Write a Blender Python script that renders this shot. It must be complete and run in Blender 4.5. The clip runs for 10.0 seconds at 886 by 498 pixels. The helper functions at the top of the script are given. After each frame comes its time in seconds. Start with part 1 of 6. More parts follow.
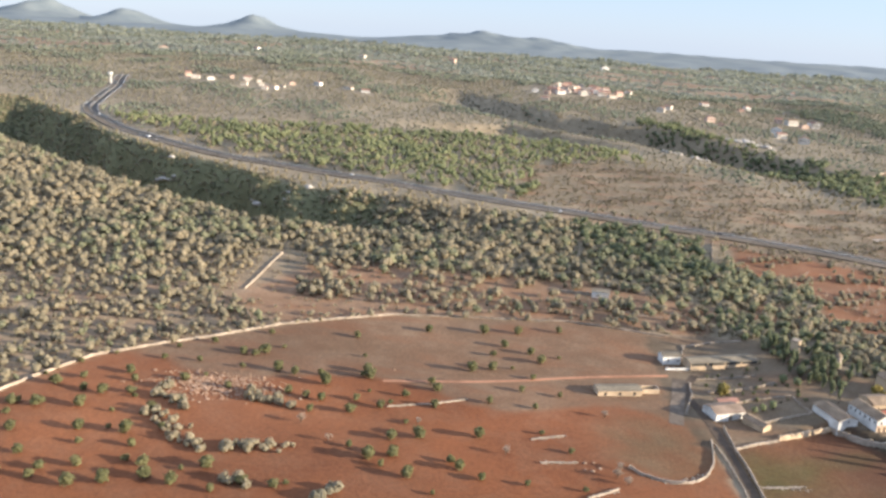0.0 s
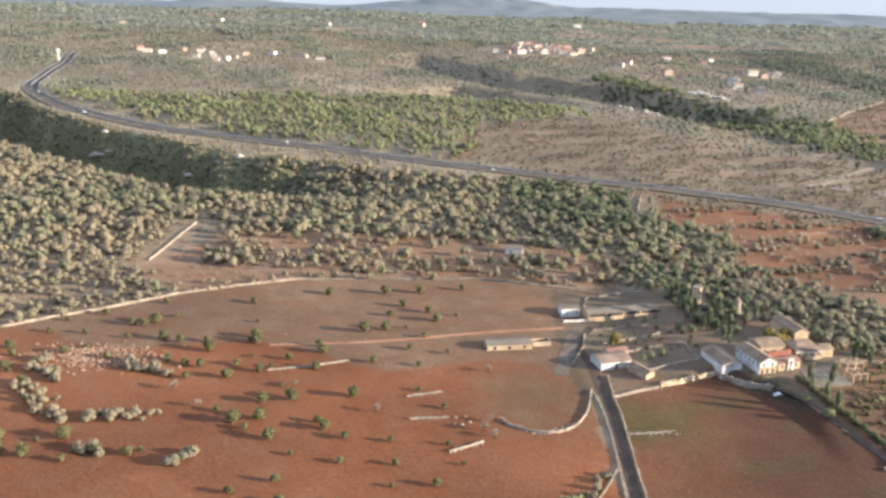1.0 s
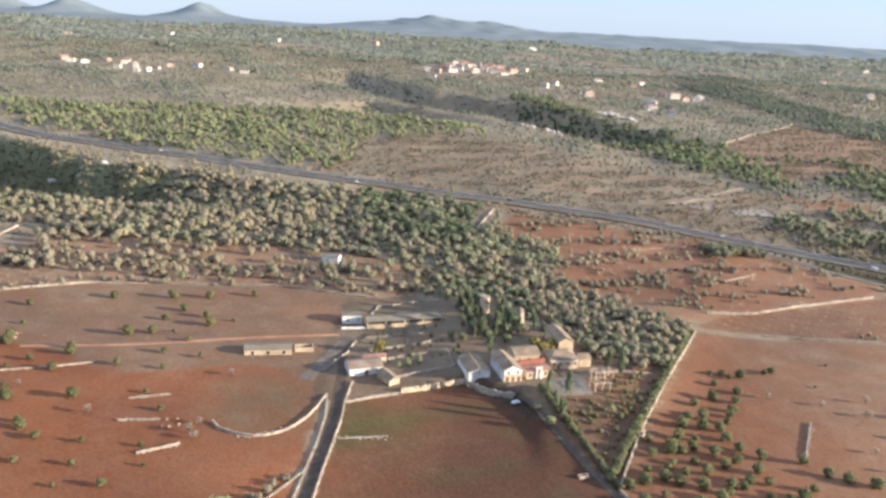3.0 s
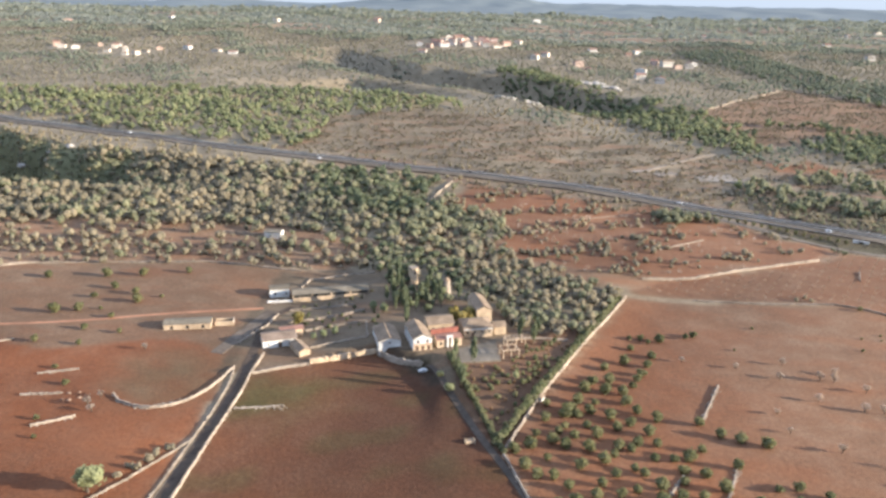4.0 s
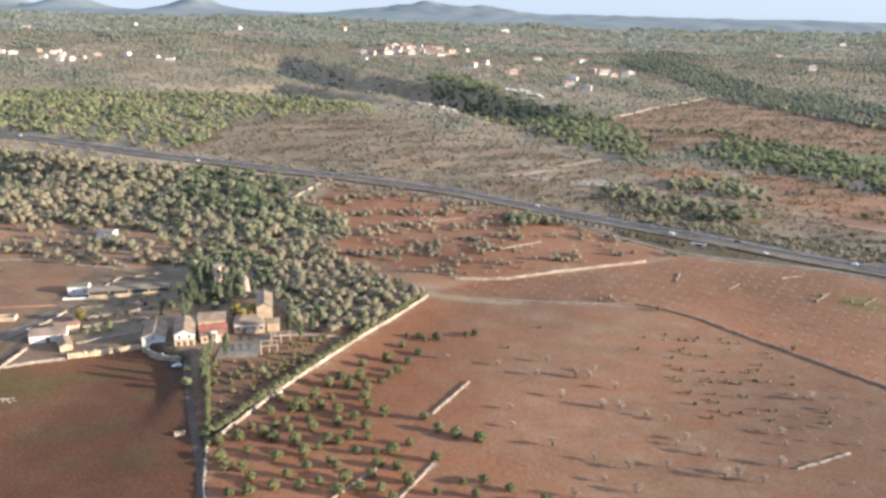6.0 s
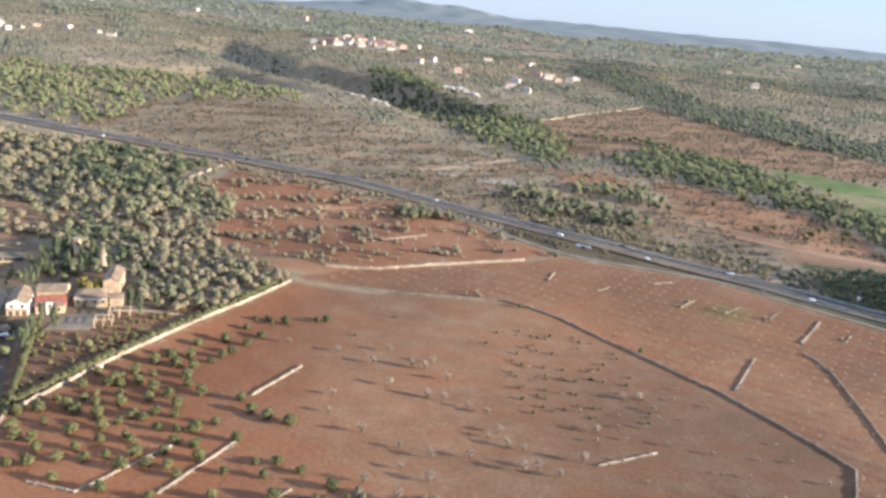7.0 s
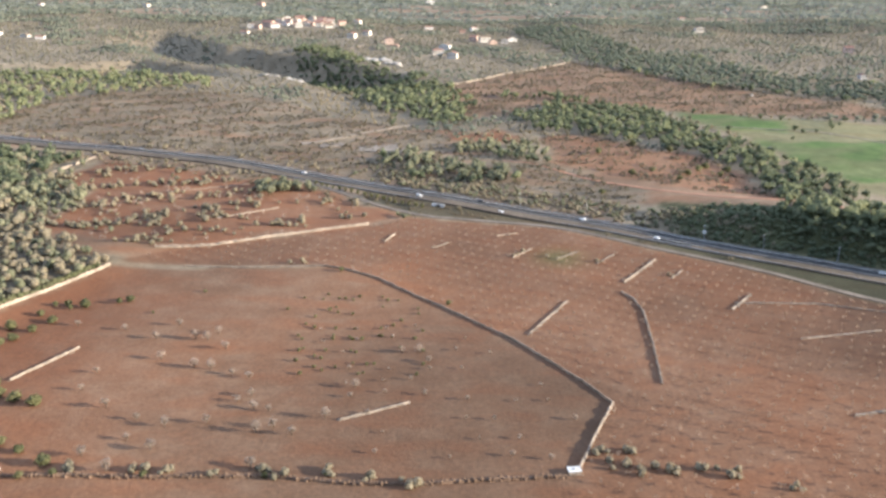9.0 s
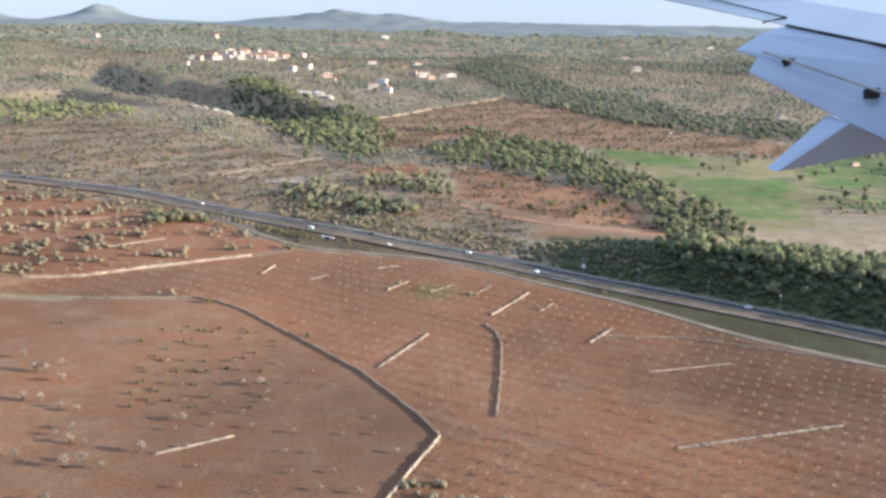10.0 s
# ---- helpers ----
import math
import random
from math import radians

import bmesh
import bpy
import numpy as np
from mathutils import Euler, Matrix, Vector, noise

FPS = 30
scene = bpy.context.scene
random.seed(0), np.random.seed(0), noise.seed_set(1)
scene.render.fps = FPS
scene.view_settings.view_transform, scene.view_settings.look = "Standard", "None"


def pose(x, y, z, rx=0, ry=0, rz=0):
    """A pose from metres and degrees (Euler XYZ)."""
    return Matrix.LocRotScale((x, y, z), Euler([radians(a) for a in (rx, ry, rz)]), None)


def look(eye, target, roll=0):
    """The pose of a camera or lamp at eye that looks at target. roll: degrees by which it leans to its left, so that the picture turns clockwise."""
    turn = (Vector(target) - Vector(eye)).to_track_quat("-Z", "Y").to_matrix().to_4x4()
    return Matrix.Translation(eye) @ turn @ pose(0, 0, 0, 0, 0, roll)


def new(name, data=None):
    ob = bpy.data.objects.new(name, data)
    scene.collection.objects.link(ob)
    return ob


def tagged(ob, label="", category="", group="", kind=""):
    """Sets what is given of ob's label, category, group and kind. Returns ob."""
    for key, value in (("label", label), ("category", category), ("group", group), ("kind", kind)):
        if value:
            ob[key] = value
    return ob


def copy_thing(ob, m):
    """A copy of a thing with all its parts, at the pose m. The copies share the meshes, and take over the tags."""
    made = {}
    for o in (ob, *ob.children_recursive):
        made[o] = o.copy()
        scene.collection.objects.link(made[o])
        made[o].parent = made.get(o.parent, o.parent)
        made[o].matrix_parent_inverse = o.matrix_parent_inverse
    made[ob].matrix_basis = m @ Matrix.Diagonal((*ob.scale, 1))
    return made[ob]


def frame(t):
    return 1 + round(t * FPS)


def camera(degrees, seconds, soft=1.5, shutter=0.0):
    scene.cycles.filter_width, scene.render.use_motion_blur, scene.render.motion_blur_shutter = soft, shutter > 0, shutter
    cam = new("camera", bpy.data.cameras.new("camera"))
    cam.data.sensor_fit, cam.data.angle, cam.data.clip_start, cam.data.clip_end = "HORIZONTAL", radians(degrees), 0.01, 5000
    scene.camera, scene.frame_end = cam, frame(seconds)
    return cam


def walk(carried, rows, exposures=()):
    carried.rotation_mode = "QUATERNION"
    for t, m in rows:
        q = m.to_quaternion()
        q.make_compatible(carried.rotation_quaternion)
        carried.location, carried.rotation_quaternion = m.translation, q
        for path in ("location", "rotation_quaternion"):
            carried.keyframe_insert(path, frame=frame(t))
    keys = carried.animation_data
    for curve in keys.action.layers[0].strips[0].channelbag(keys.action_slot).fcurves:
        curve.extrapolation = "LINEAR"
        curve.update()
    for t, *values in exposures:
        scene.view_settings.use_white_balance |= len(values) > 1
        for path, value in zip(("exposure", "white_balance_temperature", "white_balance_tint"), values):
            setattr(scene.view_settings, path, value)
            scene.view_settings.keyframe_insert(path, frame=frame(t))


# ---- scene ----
cam = camera(57.73, 10.0, soft=2.9)

PATH = [
    (0, (6.501, -5.753, 101.488), (6.428, -3.824, 100.965), 3.6),
    (0.5, (24.793, -3.815, 100.361), (24.707, -1.899, 99.794), 1.0),
    (1, (43.258, -2.03, 99.299), (43.205, -0.123, 98.699), 1.3),
    (1.5, (61.744, -0.688, 98.341), (61.71, 1.22, 97.741), 1.6),
    (2, (80.217, 0.028, 97.469), (80.181, 1.941, 96.887), 2.2),
    (2.5, (98.584, 0.173, 96.682), (98.555, 2.098, 96.143), 1.5),
    (3, (116.953, 0.137, 96.106), (116.943, 2.06, 95.557), 2.7),
    (3.2, (124.246, 0.12, 95.881), (124.232, 2.043, 95.33), 3.4),
    (4.5, (171.336, -0.02, 94.352), (171.24, 1.878, 93.726), -0.6),
    (5, (189.576, -0.035, 93.81), (189.461, 1.861, 93.185), -0.2),
    (5.5, (208.08, 0.035, 93.246), (207.951, 1.93, 92.62), -1.1),
    (5.7, (215.644, 0.105, 92.956), (215.564, 2.021, 92.386), 0.6),
    (6.8, (258.003, 0.787, 90.981), (257.979, 2.687, 90.357), 1.5),
    (7, (265.5, 0.975, 90.59), (265.524, 2.889, 90.012), 5.0),
    (7.5, (283.701, 1.57, 89.639), (283.714, 3.473, 89.024), 2.7),
    (8, (301.755, 2.023, 88.766), (301.724, 3.91, 88.105), 2.1),
    (8.5, (319.859, 2.243, 88.08), (319.826, 4.13, 87.42), -0.7),
    (9, (338.188, 2.09, 87.74), (338.188, 3.986, 87.104), -0.3),
    (9.5, (356.623, 1.675, 87.705), (356.665, 3.587, 87.117), 0.4),
    (9.8, (367.71, 1.33, 87.7), (367.825, 3.254, 87.167), 2.5),
    (10, (375.106, 1.075, 87.704), (375.186, 2.994, 87.147), 0.8),
]
walk(cam, [(t, look(eye, target, roll)) for t, eye, target, roll in PATH], exposures=((0.0, 2.15, 5480, 9), (2.5, 2.15, 5300, 9), (10.0, 2.15, 5250, 9)))

# ---- sky and sun ----
SUN_FROM = Vector((1.0, -0.16, math.tan(radians(12.5)))).normalized()
world = bpy.data.worlds.new("evening_sky")
world.use_nodes = True
scene.world = world
wn = world.node_tree
sky = wn.nodes.new("ShaderNodeTexSky")
sky.sky_type = "NISHITA"
sky.sun_disc = False
sky.sun_elevation = radians(12.5)
sky.sun_rotation = math.atan2(SUN_FROM.x, SUN_FROM.y)
sky.altitude = 100
sky.air_density = 1.0
sky.dust_density = 0.25
sky.ozone_density = 2.0
veil = wn.nodes.new("ShaderNodeMix")
veil.data_type = "RGBA"
veil.inputs[0].default_value = 0.8
veil.inputs[7].default_value = (2.46, 2.62, 2.94, 1)
wn.links.new(sky.outputs[0], veil.inputs[6])
# the veil is brightened overhead, out of view, to lift the shadows
where = wn.nodes.new("ShaderNodeTexCoord")
split = wn.nodes.new("ShaderNodeSeparateXYZ")
wn.links.new(where.outputs["Generated"], split.inputs[0])
rise = wn.nodes.new("ShaderNodeMapRange")
rise.interpolation_type = "SMOOTHSTEP"
rise.inputs["From Min"].default_value, rise.inputs["From Max"].default_value = 0.05, 0.9
rise.inputs["To Min"].default_value, rise.inputs["To Max"].default_value = 0.96, 1.6
wn.links.new(split.outputs["Z"], rise.inputs["Value"])
dense = wn.nodes.new("ShaderNodeVectorMath")
dense.operation = "SCALE"
wn.links.new(veil.outputs[2], dense.inputs[0])
wn.links.new(rise.outputs["Result"], dense.inputs["Scale"])
wn.links.new(dense.outputs[0], wn.nodes["Background"].inputs[0])
wn.nodes["Background"].inputs[1].default_value = 0.0655
sun = new("sun", bpy.data.lights.new("sun", "SUN"))
sun.data.energy = 3.75
sun.data.angle = radians(0.6)
sun.data.color = (1.0, 0.79, 0.53)
sun.matrix_world = look((0, 0, 300), Vector((0, 0, 300)) - SUN_FROM)


# ---- materials ----
def shader(name, rough=0.9):
    m = bpy.data.materials.new(name)
    m.use_nodes = True
    t = m.node_tree
    b = t.nodes["Principled BSDF"]
    b.inputs["Roughness"].default_value = rough
    b.inputs["Specular IOR Level"].default_value = 0.25
    return m, t, b


def noise_node(t, scale, detail=4.0, rough=0.55):
    g = t.nodes.new("ShaderNodeNewGeometry")
    n = t.nodes.new("ShaderNodeTexNoise")
    n.inputs["Scale"].default_value = scale
    n.inputs["Detail"].default_value = detail
    n.inputs["Roughness"].default_value = rough
    t.links.new(g.outputs["Position"], n.inputs["Vector"])
    return n.outputs["Fac"]


def ramp(t, fac, lo, hi, c0, c1):
    r = t.nodes.new("ShaderNodeValToRGB")
    r.color_ramp.elements[0].position, r.color_ramp.elements[1].position = lo, hi
    r.color_ramp.elements[0].color, r.color_ramp.elements[1].color = (*c0, 1), (*c1, 1)
    t.links.new(fac, r.inputs[0])
    return r.outputs[0]


def mix(t, fac, a, b, how="MIX"):
    m = t.nodes.new("ShaderNodeMix")
    m.data_type, m.blend_type = "RGBA", how
    for socket, value in ((m.inputs[0], fac), (m.inputs[6], a), (m.inputs[7], b)):
        if isinstance(value, bpy.types.NodeSocket):
            t.links.new(value, socket)
        elif isinstance(value, (int, float)):
            socket.default_value = value
        else:
            socket.default_value = (*value, 1)
    return m.outputs[2]


def maths(t, how, a, b=0.0):
    m = t.nodes.new("ShaderNodeMath")
    m.operation = how
    for socket, value in ((m.inputs[0], a), (m.inputs[1], b)):
        if isinstance(value, bpy.types.NodeSocket):
            t.links.new(value, socket)
        else:
            socket.default_value = value
    return m.outputs[0]


def bump(t, b, fac, strength, distance):
    n = t.nodes.new("ShaderNodeBump")
    n.inputs["Strength"].default_value = strength
    n.inputs["Distance"].default_value = distance
    t.links.new(fac, n.inputs["Height"])
    t.links.new(n.outputs[0], b.inputs["Normal"])


def plain(name, c0, c1, scale=1.5, rough=0.9, relief=0.05, big=0.12):
    """A mottled surface between two colours, with stains at a second, larger scale."""
    m, t, b = shader(name, rough)
    fine = noise_node(t, scale)
    col = ramp(t, fine, 0.3, 0.7, c0, c1)
    stain = ramp(t, noise_node(t, scale * big, 3), 0.35, 0.65, (0.72, 0.70, 0.68), (1.12, 1.1, 1.08))
    t.links.new(mix(t, 1.0, col, stain, "MULTIPLY"), b.inputs["Base Color"])
    bump(t, b, fine, 0.5, relief)
    return m


def foliage(name, dark, light, pale):
    """Leaves: every clump and every tree has a slightly different green."""
    m, t, b = shader(name, 0.75)
    g = t.nodes.new("ShaderNodeNewGeometry")
    a = t.nodes.new("ShaderNodeAttribute")
    a.attribute_name = "tint"
    o = t.nodes.new("ShaderNodeObjectInfo")
    both = maths(t, "FRACT", maths(t, "ADD", a.outputs["Fac"], o.outputs["Random"]))
    col = ramp(t, g.outputs["Random Per Island"], 0.0, 1.0, dark, light)
    col = mix(t, maths(t, "MULTIPLY", both, 0.6), col, pale)
    patch = ramp(t, noise_node(t, 0.02, 3), 0.35, 0.65, (0.8, 0.82, 0.8), (1.15, 1.12, 1.05))
    t.links.new(mix(t, 1.0, col, patch, "MULTIPLY"), b.inputs["Base Color"])
    leaf = t.nodes.new("ShaderNodeBsdfTranslucent")
    t.links.new(b.inputs["Base Color"].links[0].from_socket, leaf.inputs["Color"])
    blend = t.nodes.new("ShaderNodeMixShader")
    blend.inputs[0].default_value = 0.5
    t.links.new(b.outputs[0], blend.inputs[1])
    t.links.new(leaf.outputs[0], blend.inputs[2])
    t.links.new(blend.outputs[0], t.nodes["Material Output"].inputs["Surface"])
    return m


STONE = plain("dry_stone", (0.18, 0.145, 0.11), (0.36, 0.30, 0.235), 2.2, 0.95, 0.15, 0.1)
PALE_STONE = plain("pale_stone", (0.20, 0.162, 0.125), (0.43, 0.36, 0.285), 2.0, 0.95, 0.12, 0.1)
ROCK = plain("limestone", (0.28, 0.26, 0.23), (0.52, 0.48, 0.43), 0.6, 0.95, 0.3, 0.2)
WHITEWASH = plain("whitewash", (0.60, 0.58, 0.545), (0.74, 0.72, 0.68), 0.9, 0.85, 0.02, 0.2)
OCHRE = plain("ochre_plaster", (0.42, 0.32, 0.21), (0.54, 0.42, 0.29), 0.9, 0.9, 0.02, 0.2)
PEACH = plain("peach_plaster", (0.46, 0.34, 0.27), (0.58, 0.44, 0.36), 0.9, 0.9, 0.02, 0.2)
CREAM = plain("cream_plaster", (0.50, 0.46, 0.40), (0.62, 0.57, 0.50), 0.9, 0.9, 0.02, 0.2)
PINK = plain("red_plaster", (0.22, 0.080, 0.058), (0.32, 0.125, 0.09), 0.9, 0.9, 0.02, 0.2)
TILE = plain("roof_tile", (0.17, 0.122, 0.082), (0.30, 0.222, 0.15), 3.0, 0.9, 0.08, 0.1)
RED_TILE = plain("red_roof_tile", (0.22, 0.118, 0.088), (0.33, 0.185, 0.138), 3.0, 0.9, 0.08, 0.1)
GREY_ROOF = plain("fibre_cement", (0.135, 0.112, 0.08), (0.215, 0.182, 0.135), 1.5, 0.9, 0.05, 0.15)
CONCRETE = plain("concrete", (0.22, 0.20, 0.175), (0.31, 0.285, 0.25), 0.8, 0.9, 0.03, 0.2)
ASPHALT = plain("asphalt", (0.036, 0.035, 0.035), (0.058, 0.056, 0.054), 0.5, 0.85, 0.01, 0.1)
TRACK = plain("gravel_track", (0.20, 0.165, 0.13), (0.30, 0.25, 0.20), 0.9, 0.95, 0.04, 0.1)
LINE = plain("road_paint", (0.62, 0.62, 0.60), (0.78, 0.78, 0.76), 2.0, 0.7, 0.0, 0.2)
STEEL = plain("galvanised_steel", (0.26, 0.265, 0.27), (0.38, 0.385, 0.39), 1.0, 0.45, 0.0, 0.2)
BARK = plain("bark", (0.07, 0.055, 0.04), (0.17, 0.13, 0.10), 4.0, 0.95, 0.03, 0.1)
HOLE = plain("dark_opening", (0.02, 0.02, 0.02), (0.05, 0.045, 0.04), 1.0, 0.6, 0.0, 0.2)
SHUTTER = plain("brown_shutter", (0.10, 0.065, 0.045), (0.16, 0.10, 0.07), 2.0, 0.7, 0.0, 0.2)
CAR_WHITE = plain("white_car_paint", (0.72, 0.73, 0.74), (0.80, 0.80, 0.80), 1.0, 0.3, 0.0, 0.2)
CAR_DARK = plain("dark_car_paint", (0.04, 0.045, 0.06), (0.08, 0.08, 0.10), 1.0, 0.3, 0.0, 0.2)
RUBBER = plain("tyre_rubber", (0.015, 0.015, 0.015), (0.03, 0.03, 0.03), 3.0, 0.9, 0.0, 0.2)
GLASS = plain("tinted_glass", (0.02, 0.025, 0.03), (0.04, 0.045, 0.05), 1.0, 0.08, 0.0, 0.2)

OLIVE_LEAF = foliage("olive_leaf", (0.252, 0.218, 0.150), (0.335, 0.290, 0.205), (0.375, 0.318, 0.222))
SCRUB_LEAF = foliage("scrub_leaf", (0.200, 0.186, 0.140), (0.285, 0.260, 0.198), (0.310, 0.278, 0.205))
PINE_LEAF = foliage("pine_needles", (0.200, 0.222, 0.116), (0.272, 0.286, 0.156), (0.298, 0.298, 0.166))
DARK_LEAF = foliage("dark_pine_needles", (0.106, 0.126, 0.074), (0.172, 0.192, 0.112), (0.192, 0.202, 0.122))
CAROB_LEAF = foliage("carob_leaf", (0.079, 0.098, 0.043), (0.187, 0.192, 0.094), (0.230, 0.204, 0.115))
# paler and greyer than the near leaves: distance haze in the colour
HAZED_LEAF = foliage("hazed_leaf", (0.222, 0.236, 0.205), (0.285, 0.298, 0.258), (0.305, 0.310, 0.265))
SAPLING_TWIG = foliage("sapling_twigs", (0.19, 0.130, 0.092), (0.33, 0.245, 0.188), (0.35, 0.265, 0.205))
MIXED_LEAF = foliage("mixed_leaf", (0.178, 0.184, 0.112), (0.272, 0.270, 0.172), (0.310, 0.295, 0.190))
LONE_LEAF = foliage("lone_tree_leaf", (0.110, 0.116, 0.052), (0.195, 0.190, 0.090), (0.230, 0.212, 0.105))
# mixed and pine greens, greyed to carry the haze over far ground
HAZED_GROVE = foliage("hazed_grove_leaf", (0.188, 0.204, 0.156), (0.250, 0.262, 0.202), (0.275, 0.276, 0.210))
HAZED_PINE = foliage("hazed_pine_needles", (0.130, 0.150, 0.108), (0.190, 0.208, 0.150), (0.215, 0.222, 0.165))
ALMOND_TWIG = foliage("almond_twigs", (0.230, 0.178, 0.138), (0.437, 0.356, 0.293), (0.483, 0.391, 0.322))
RUSSET_LEAF = foliage("russet_leaf", (0.16, 0.095, 0.05), (0.30, 0.19, 0.11), (0.32, 0.22, 0.12))
YELLOW_LEAF = foliage("autumn_leaf", (0.22, 0.17, 0.04), (0.42, 0.33, 0.10), (0.36, 0.30, 0.12))
HEATH_LEAF = foliage("heath_leaf", (0.120, 0.104, 0.070), (0.205, 0.175, 0.122), (0.225, 0.188, 0.135))


# ---- helpers for building ----
def part(name, bm, material, parent=None, label=""):
    me = bpy.data.meshes.new(name)
    bm.to_mesh(me)
    bm.free()
    me.materials.append(material)
    ob = new(name, me)
    ob.parent = parent
    if label:
        tagged(ob, label)
    return ob


def empty(name, x, y, z, turn=0.0):
    ob = new(name)
    ob.empty_display_size = 0.2
    ob.location, ob.rotation_euler = (x, y, z), (0, 0, radians(turn))
    return ob


def box(bm, x0, y0, z0, x1, y1, z1):
    v = [bm.verts.new(p) for p in ((x0, y0, z0), (x1, y0, z0), (x1, y1, z0), (x0, y1, z0), (x0, y0, z1), (x1, y0, z1), (x1, y1, z1), (x0, y1, z1))]
    for f in ((3, 2, 1, 0), (4, 5, 6, 7), (0, 1, 5, 4), (1, 2, 6, 5), (2, 3, 7, 6), (3, 0, 4, 7)):
        bm.faces.new([v[i] for i in f])


def boxed(*dims):
    bm = bmesh.new()
    box(bm, *dims)
    return bm


def tube(bm, p0, p1, r0, r1, n=7):
    p0, p1 = Vector(p0), Vector(p1)
    a = (p1 - p0).normalized()
    u = a.orthogonal().normalized()
    w = a.cross(u)
    rings = [[bm.verts.new(p + r * (math.cos(k * math.tau / n) * u + math.sin(k * math.tau / n) * w)) for k in range(n)] for p, r in ((p0, r0), (p1, r1))]
    for k in range(n):
        bm.faces.new((rings[0][k], rings[0][(k + 1) % n], rings[1][(k + 1) % n], rings[1][k]))
    bm.faces.new(rings[1])
    bm.faces.new(rings[0][::-1])


def quick_mesh(name, verts, faces, corners):
    """A mesh from arrays: faces is flat, with a fixed count of corners a face."""
    verts, faces = np.asarray(verts, np.float32), np.asarray(faces, np.int32).ravel()
    me = bpy.data.meshes.new(name)
    count = len(faces) // corners
    me.vertices.add(len(verts))
    me.vertices.foreach_set("co", verts.ravel())
    me.loops.add(len(faces))
    me.loops.foreach_set("vertex_index", faces)
    me.polygons.add(count)
    me.polygons.foreach_set("loop_start", np.arange(count, dtype=np.int32) * corners)
    me.update(calc_edges=True)
    return me


# ---- the lie of the land ----
def dist_line(x, y, line):
    """Distance to a polyline, positive on the right-hand side of its direction, and the fraction run along it."""
    best = np.full(np.shape(x), 1e9)
    side, along = np.zeros(np.shape(x)), np.zeros(np.shape(x))
    for n, ((ax, ay), (bx, by)) in enumerate(zip(line, line[1:])):
        dx, dy = bx - ax, by - ay
        k = np.clip(((x - ax) * dx + (y - ay) * dy) / (dx * dx + dy * dy), 0, 1)
        d = np.hypot(x - ax - k * dx, y - ay - k * dy)
        s = np.sign(dy * (x - ax) - dx * (y - ay))
        near = d < best
        best, side, along = np.where(near, d, best), np.where(near, s, side), np.where(near, n + k, along)
    return best * np.where(side == 0, 1, side), along / (len(line) - 1)


def smooth(a, b, x):
    k = np.clip((x - a) / (b - a), 0, 1)
    return k * k * (3 - 2 * k)


def inside(x, y, poly):
    x, y = np.asarray(x, float), np.asarray(y, float)
    hit = np.zeros(x.shape, bool)
    for (ax, ay), (bx, by) in zip(poly, poly[1:] + poly[:1]):
        if ay != by:
            hit ^= ((ay > y) != (by > y)) & (x < (bx - ax) * (y - ay) / (by - ay) + ax)
    return hit


def wave(x, y, size, seed):
    """Smooth unevenness between about -1 and 1, from a few crossing sines."""
    rng = np.random.RandomState(seed)
    out = 0
    for k in range(6):
        a, f, p = rng.uniform(0, math.tau), rng.uniform(0.7, 1.8) * math.tau / size, rng.uniform(0, math.tau)
        out = out + np.sin((x * math.cos(a) + y * math.sin(a)) * f + p)
    return out / 3.2


ROAD = [(-440, 990), (-420, 930), (-396, 871), (-372, 780), (-350, 709), (-296, 643), (-226, 592), (-174, 563), (-100, 541), (-25, 518), (27, 498), (80, 484), (128, 469), (191, 453), (240, 430), (290, 403), (344, 374), (394, 350), (440, 322), (481, 299), (518, 279), (560, 254), (720, 150), (900, 20)]
CANYON = [(-700, 1010), (-520, 840), (-420, 745), (-353, 685), (-285, 616), (-223, 570), (-169, 536), (-122, 508), (-95, 490), (-44, 483), (27, 465), (94, 456), (150, 436)]
RAVINE = [(-20, 1120), (62, 985), (153, 895), (212, 871), (261, 810), (300, 762), (335, 690)]
GULLY = [(-90, 800), (-6, 822), (32, 835), (108, 790), (180, 745)]
KNOLL_X, KNOLL_Y = (80, 104, 120, 125, 128, 133, 138, 143), (212, 224.5, 231.5, 233.4, 229.6, 226.4, 225.3, 226.5)


def height(x, y):
    x, y = np.asarray(x, float), np.asarray(y, float)
    z = -14 - 0.018 * (np.clip(x, -300, 700) - 100) + 0.045 * (np.clip(y, 260, 1250) - 260) - 0.003 * np.clip(y - 1250, 0, 4000)
    far = smooth(700, 1300, y)
    z = z + far * (4 * wave(x, y, 700, 3) + 2 * wave(x, y, 260, 4)) + 0.5 * wave(x, y, 90, 5) * smooth(150, 350, y)
    s, u = dist_line(x, y, CANYON)
    deep = 36 * (1 - smooth(0.56, 0.88, u)) * smooth(0.15, 0.24, u)
    z = z - deep * smooth(0, 27, s + 4 * wave(x, y, 34, 6)) * (1 - smooth(46, 84, s))
    s, u = dist_line(x, y, RAVINE)
    z = z - 24 * np.sin(np.pi * np.clip(u, 0, 1)) ** 0.5 * smooth(-2, 30, s + 5 * wave(x, y, 60, 7)) * (1 - smooth(44, 110, s))
    s, u = dist_line(x, y, GULLY)
    z = z - 12 * np.sin(np.pi * np.clip(u, 0, 1)) * smooth(0, 18, s) * (1 - smooth(25, 70, s))
    s, u = dist_line(x, y, ROAD)
    z = z + 12 * smooth(410, 510, x) * smooth(8, 24, -s) * (1 - smooth(32, 96, -s)) * (s < 0)
    return z + knoll(x, y)


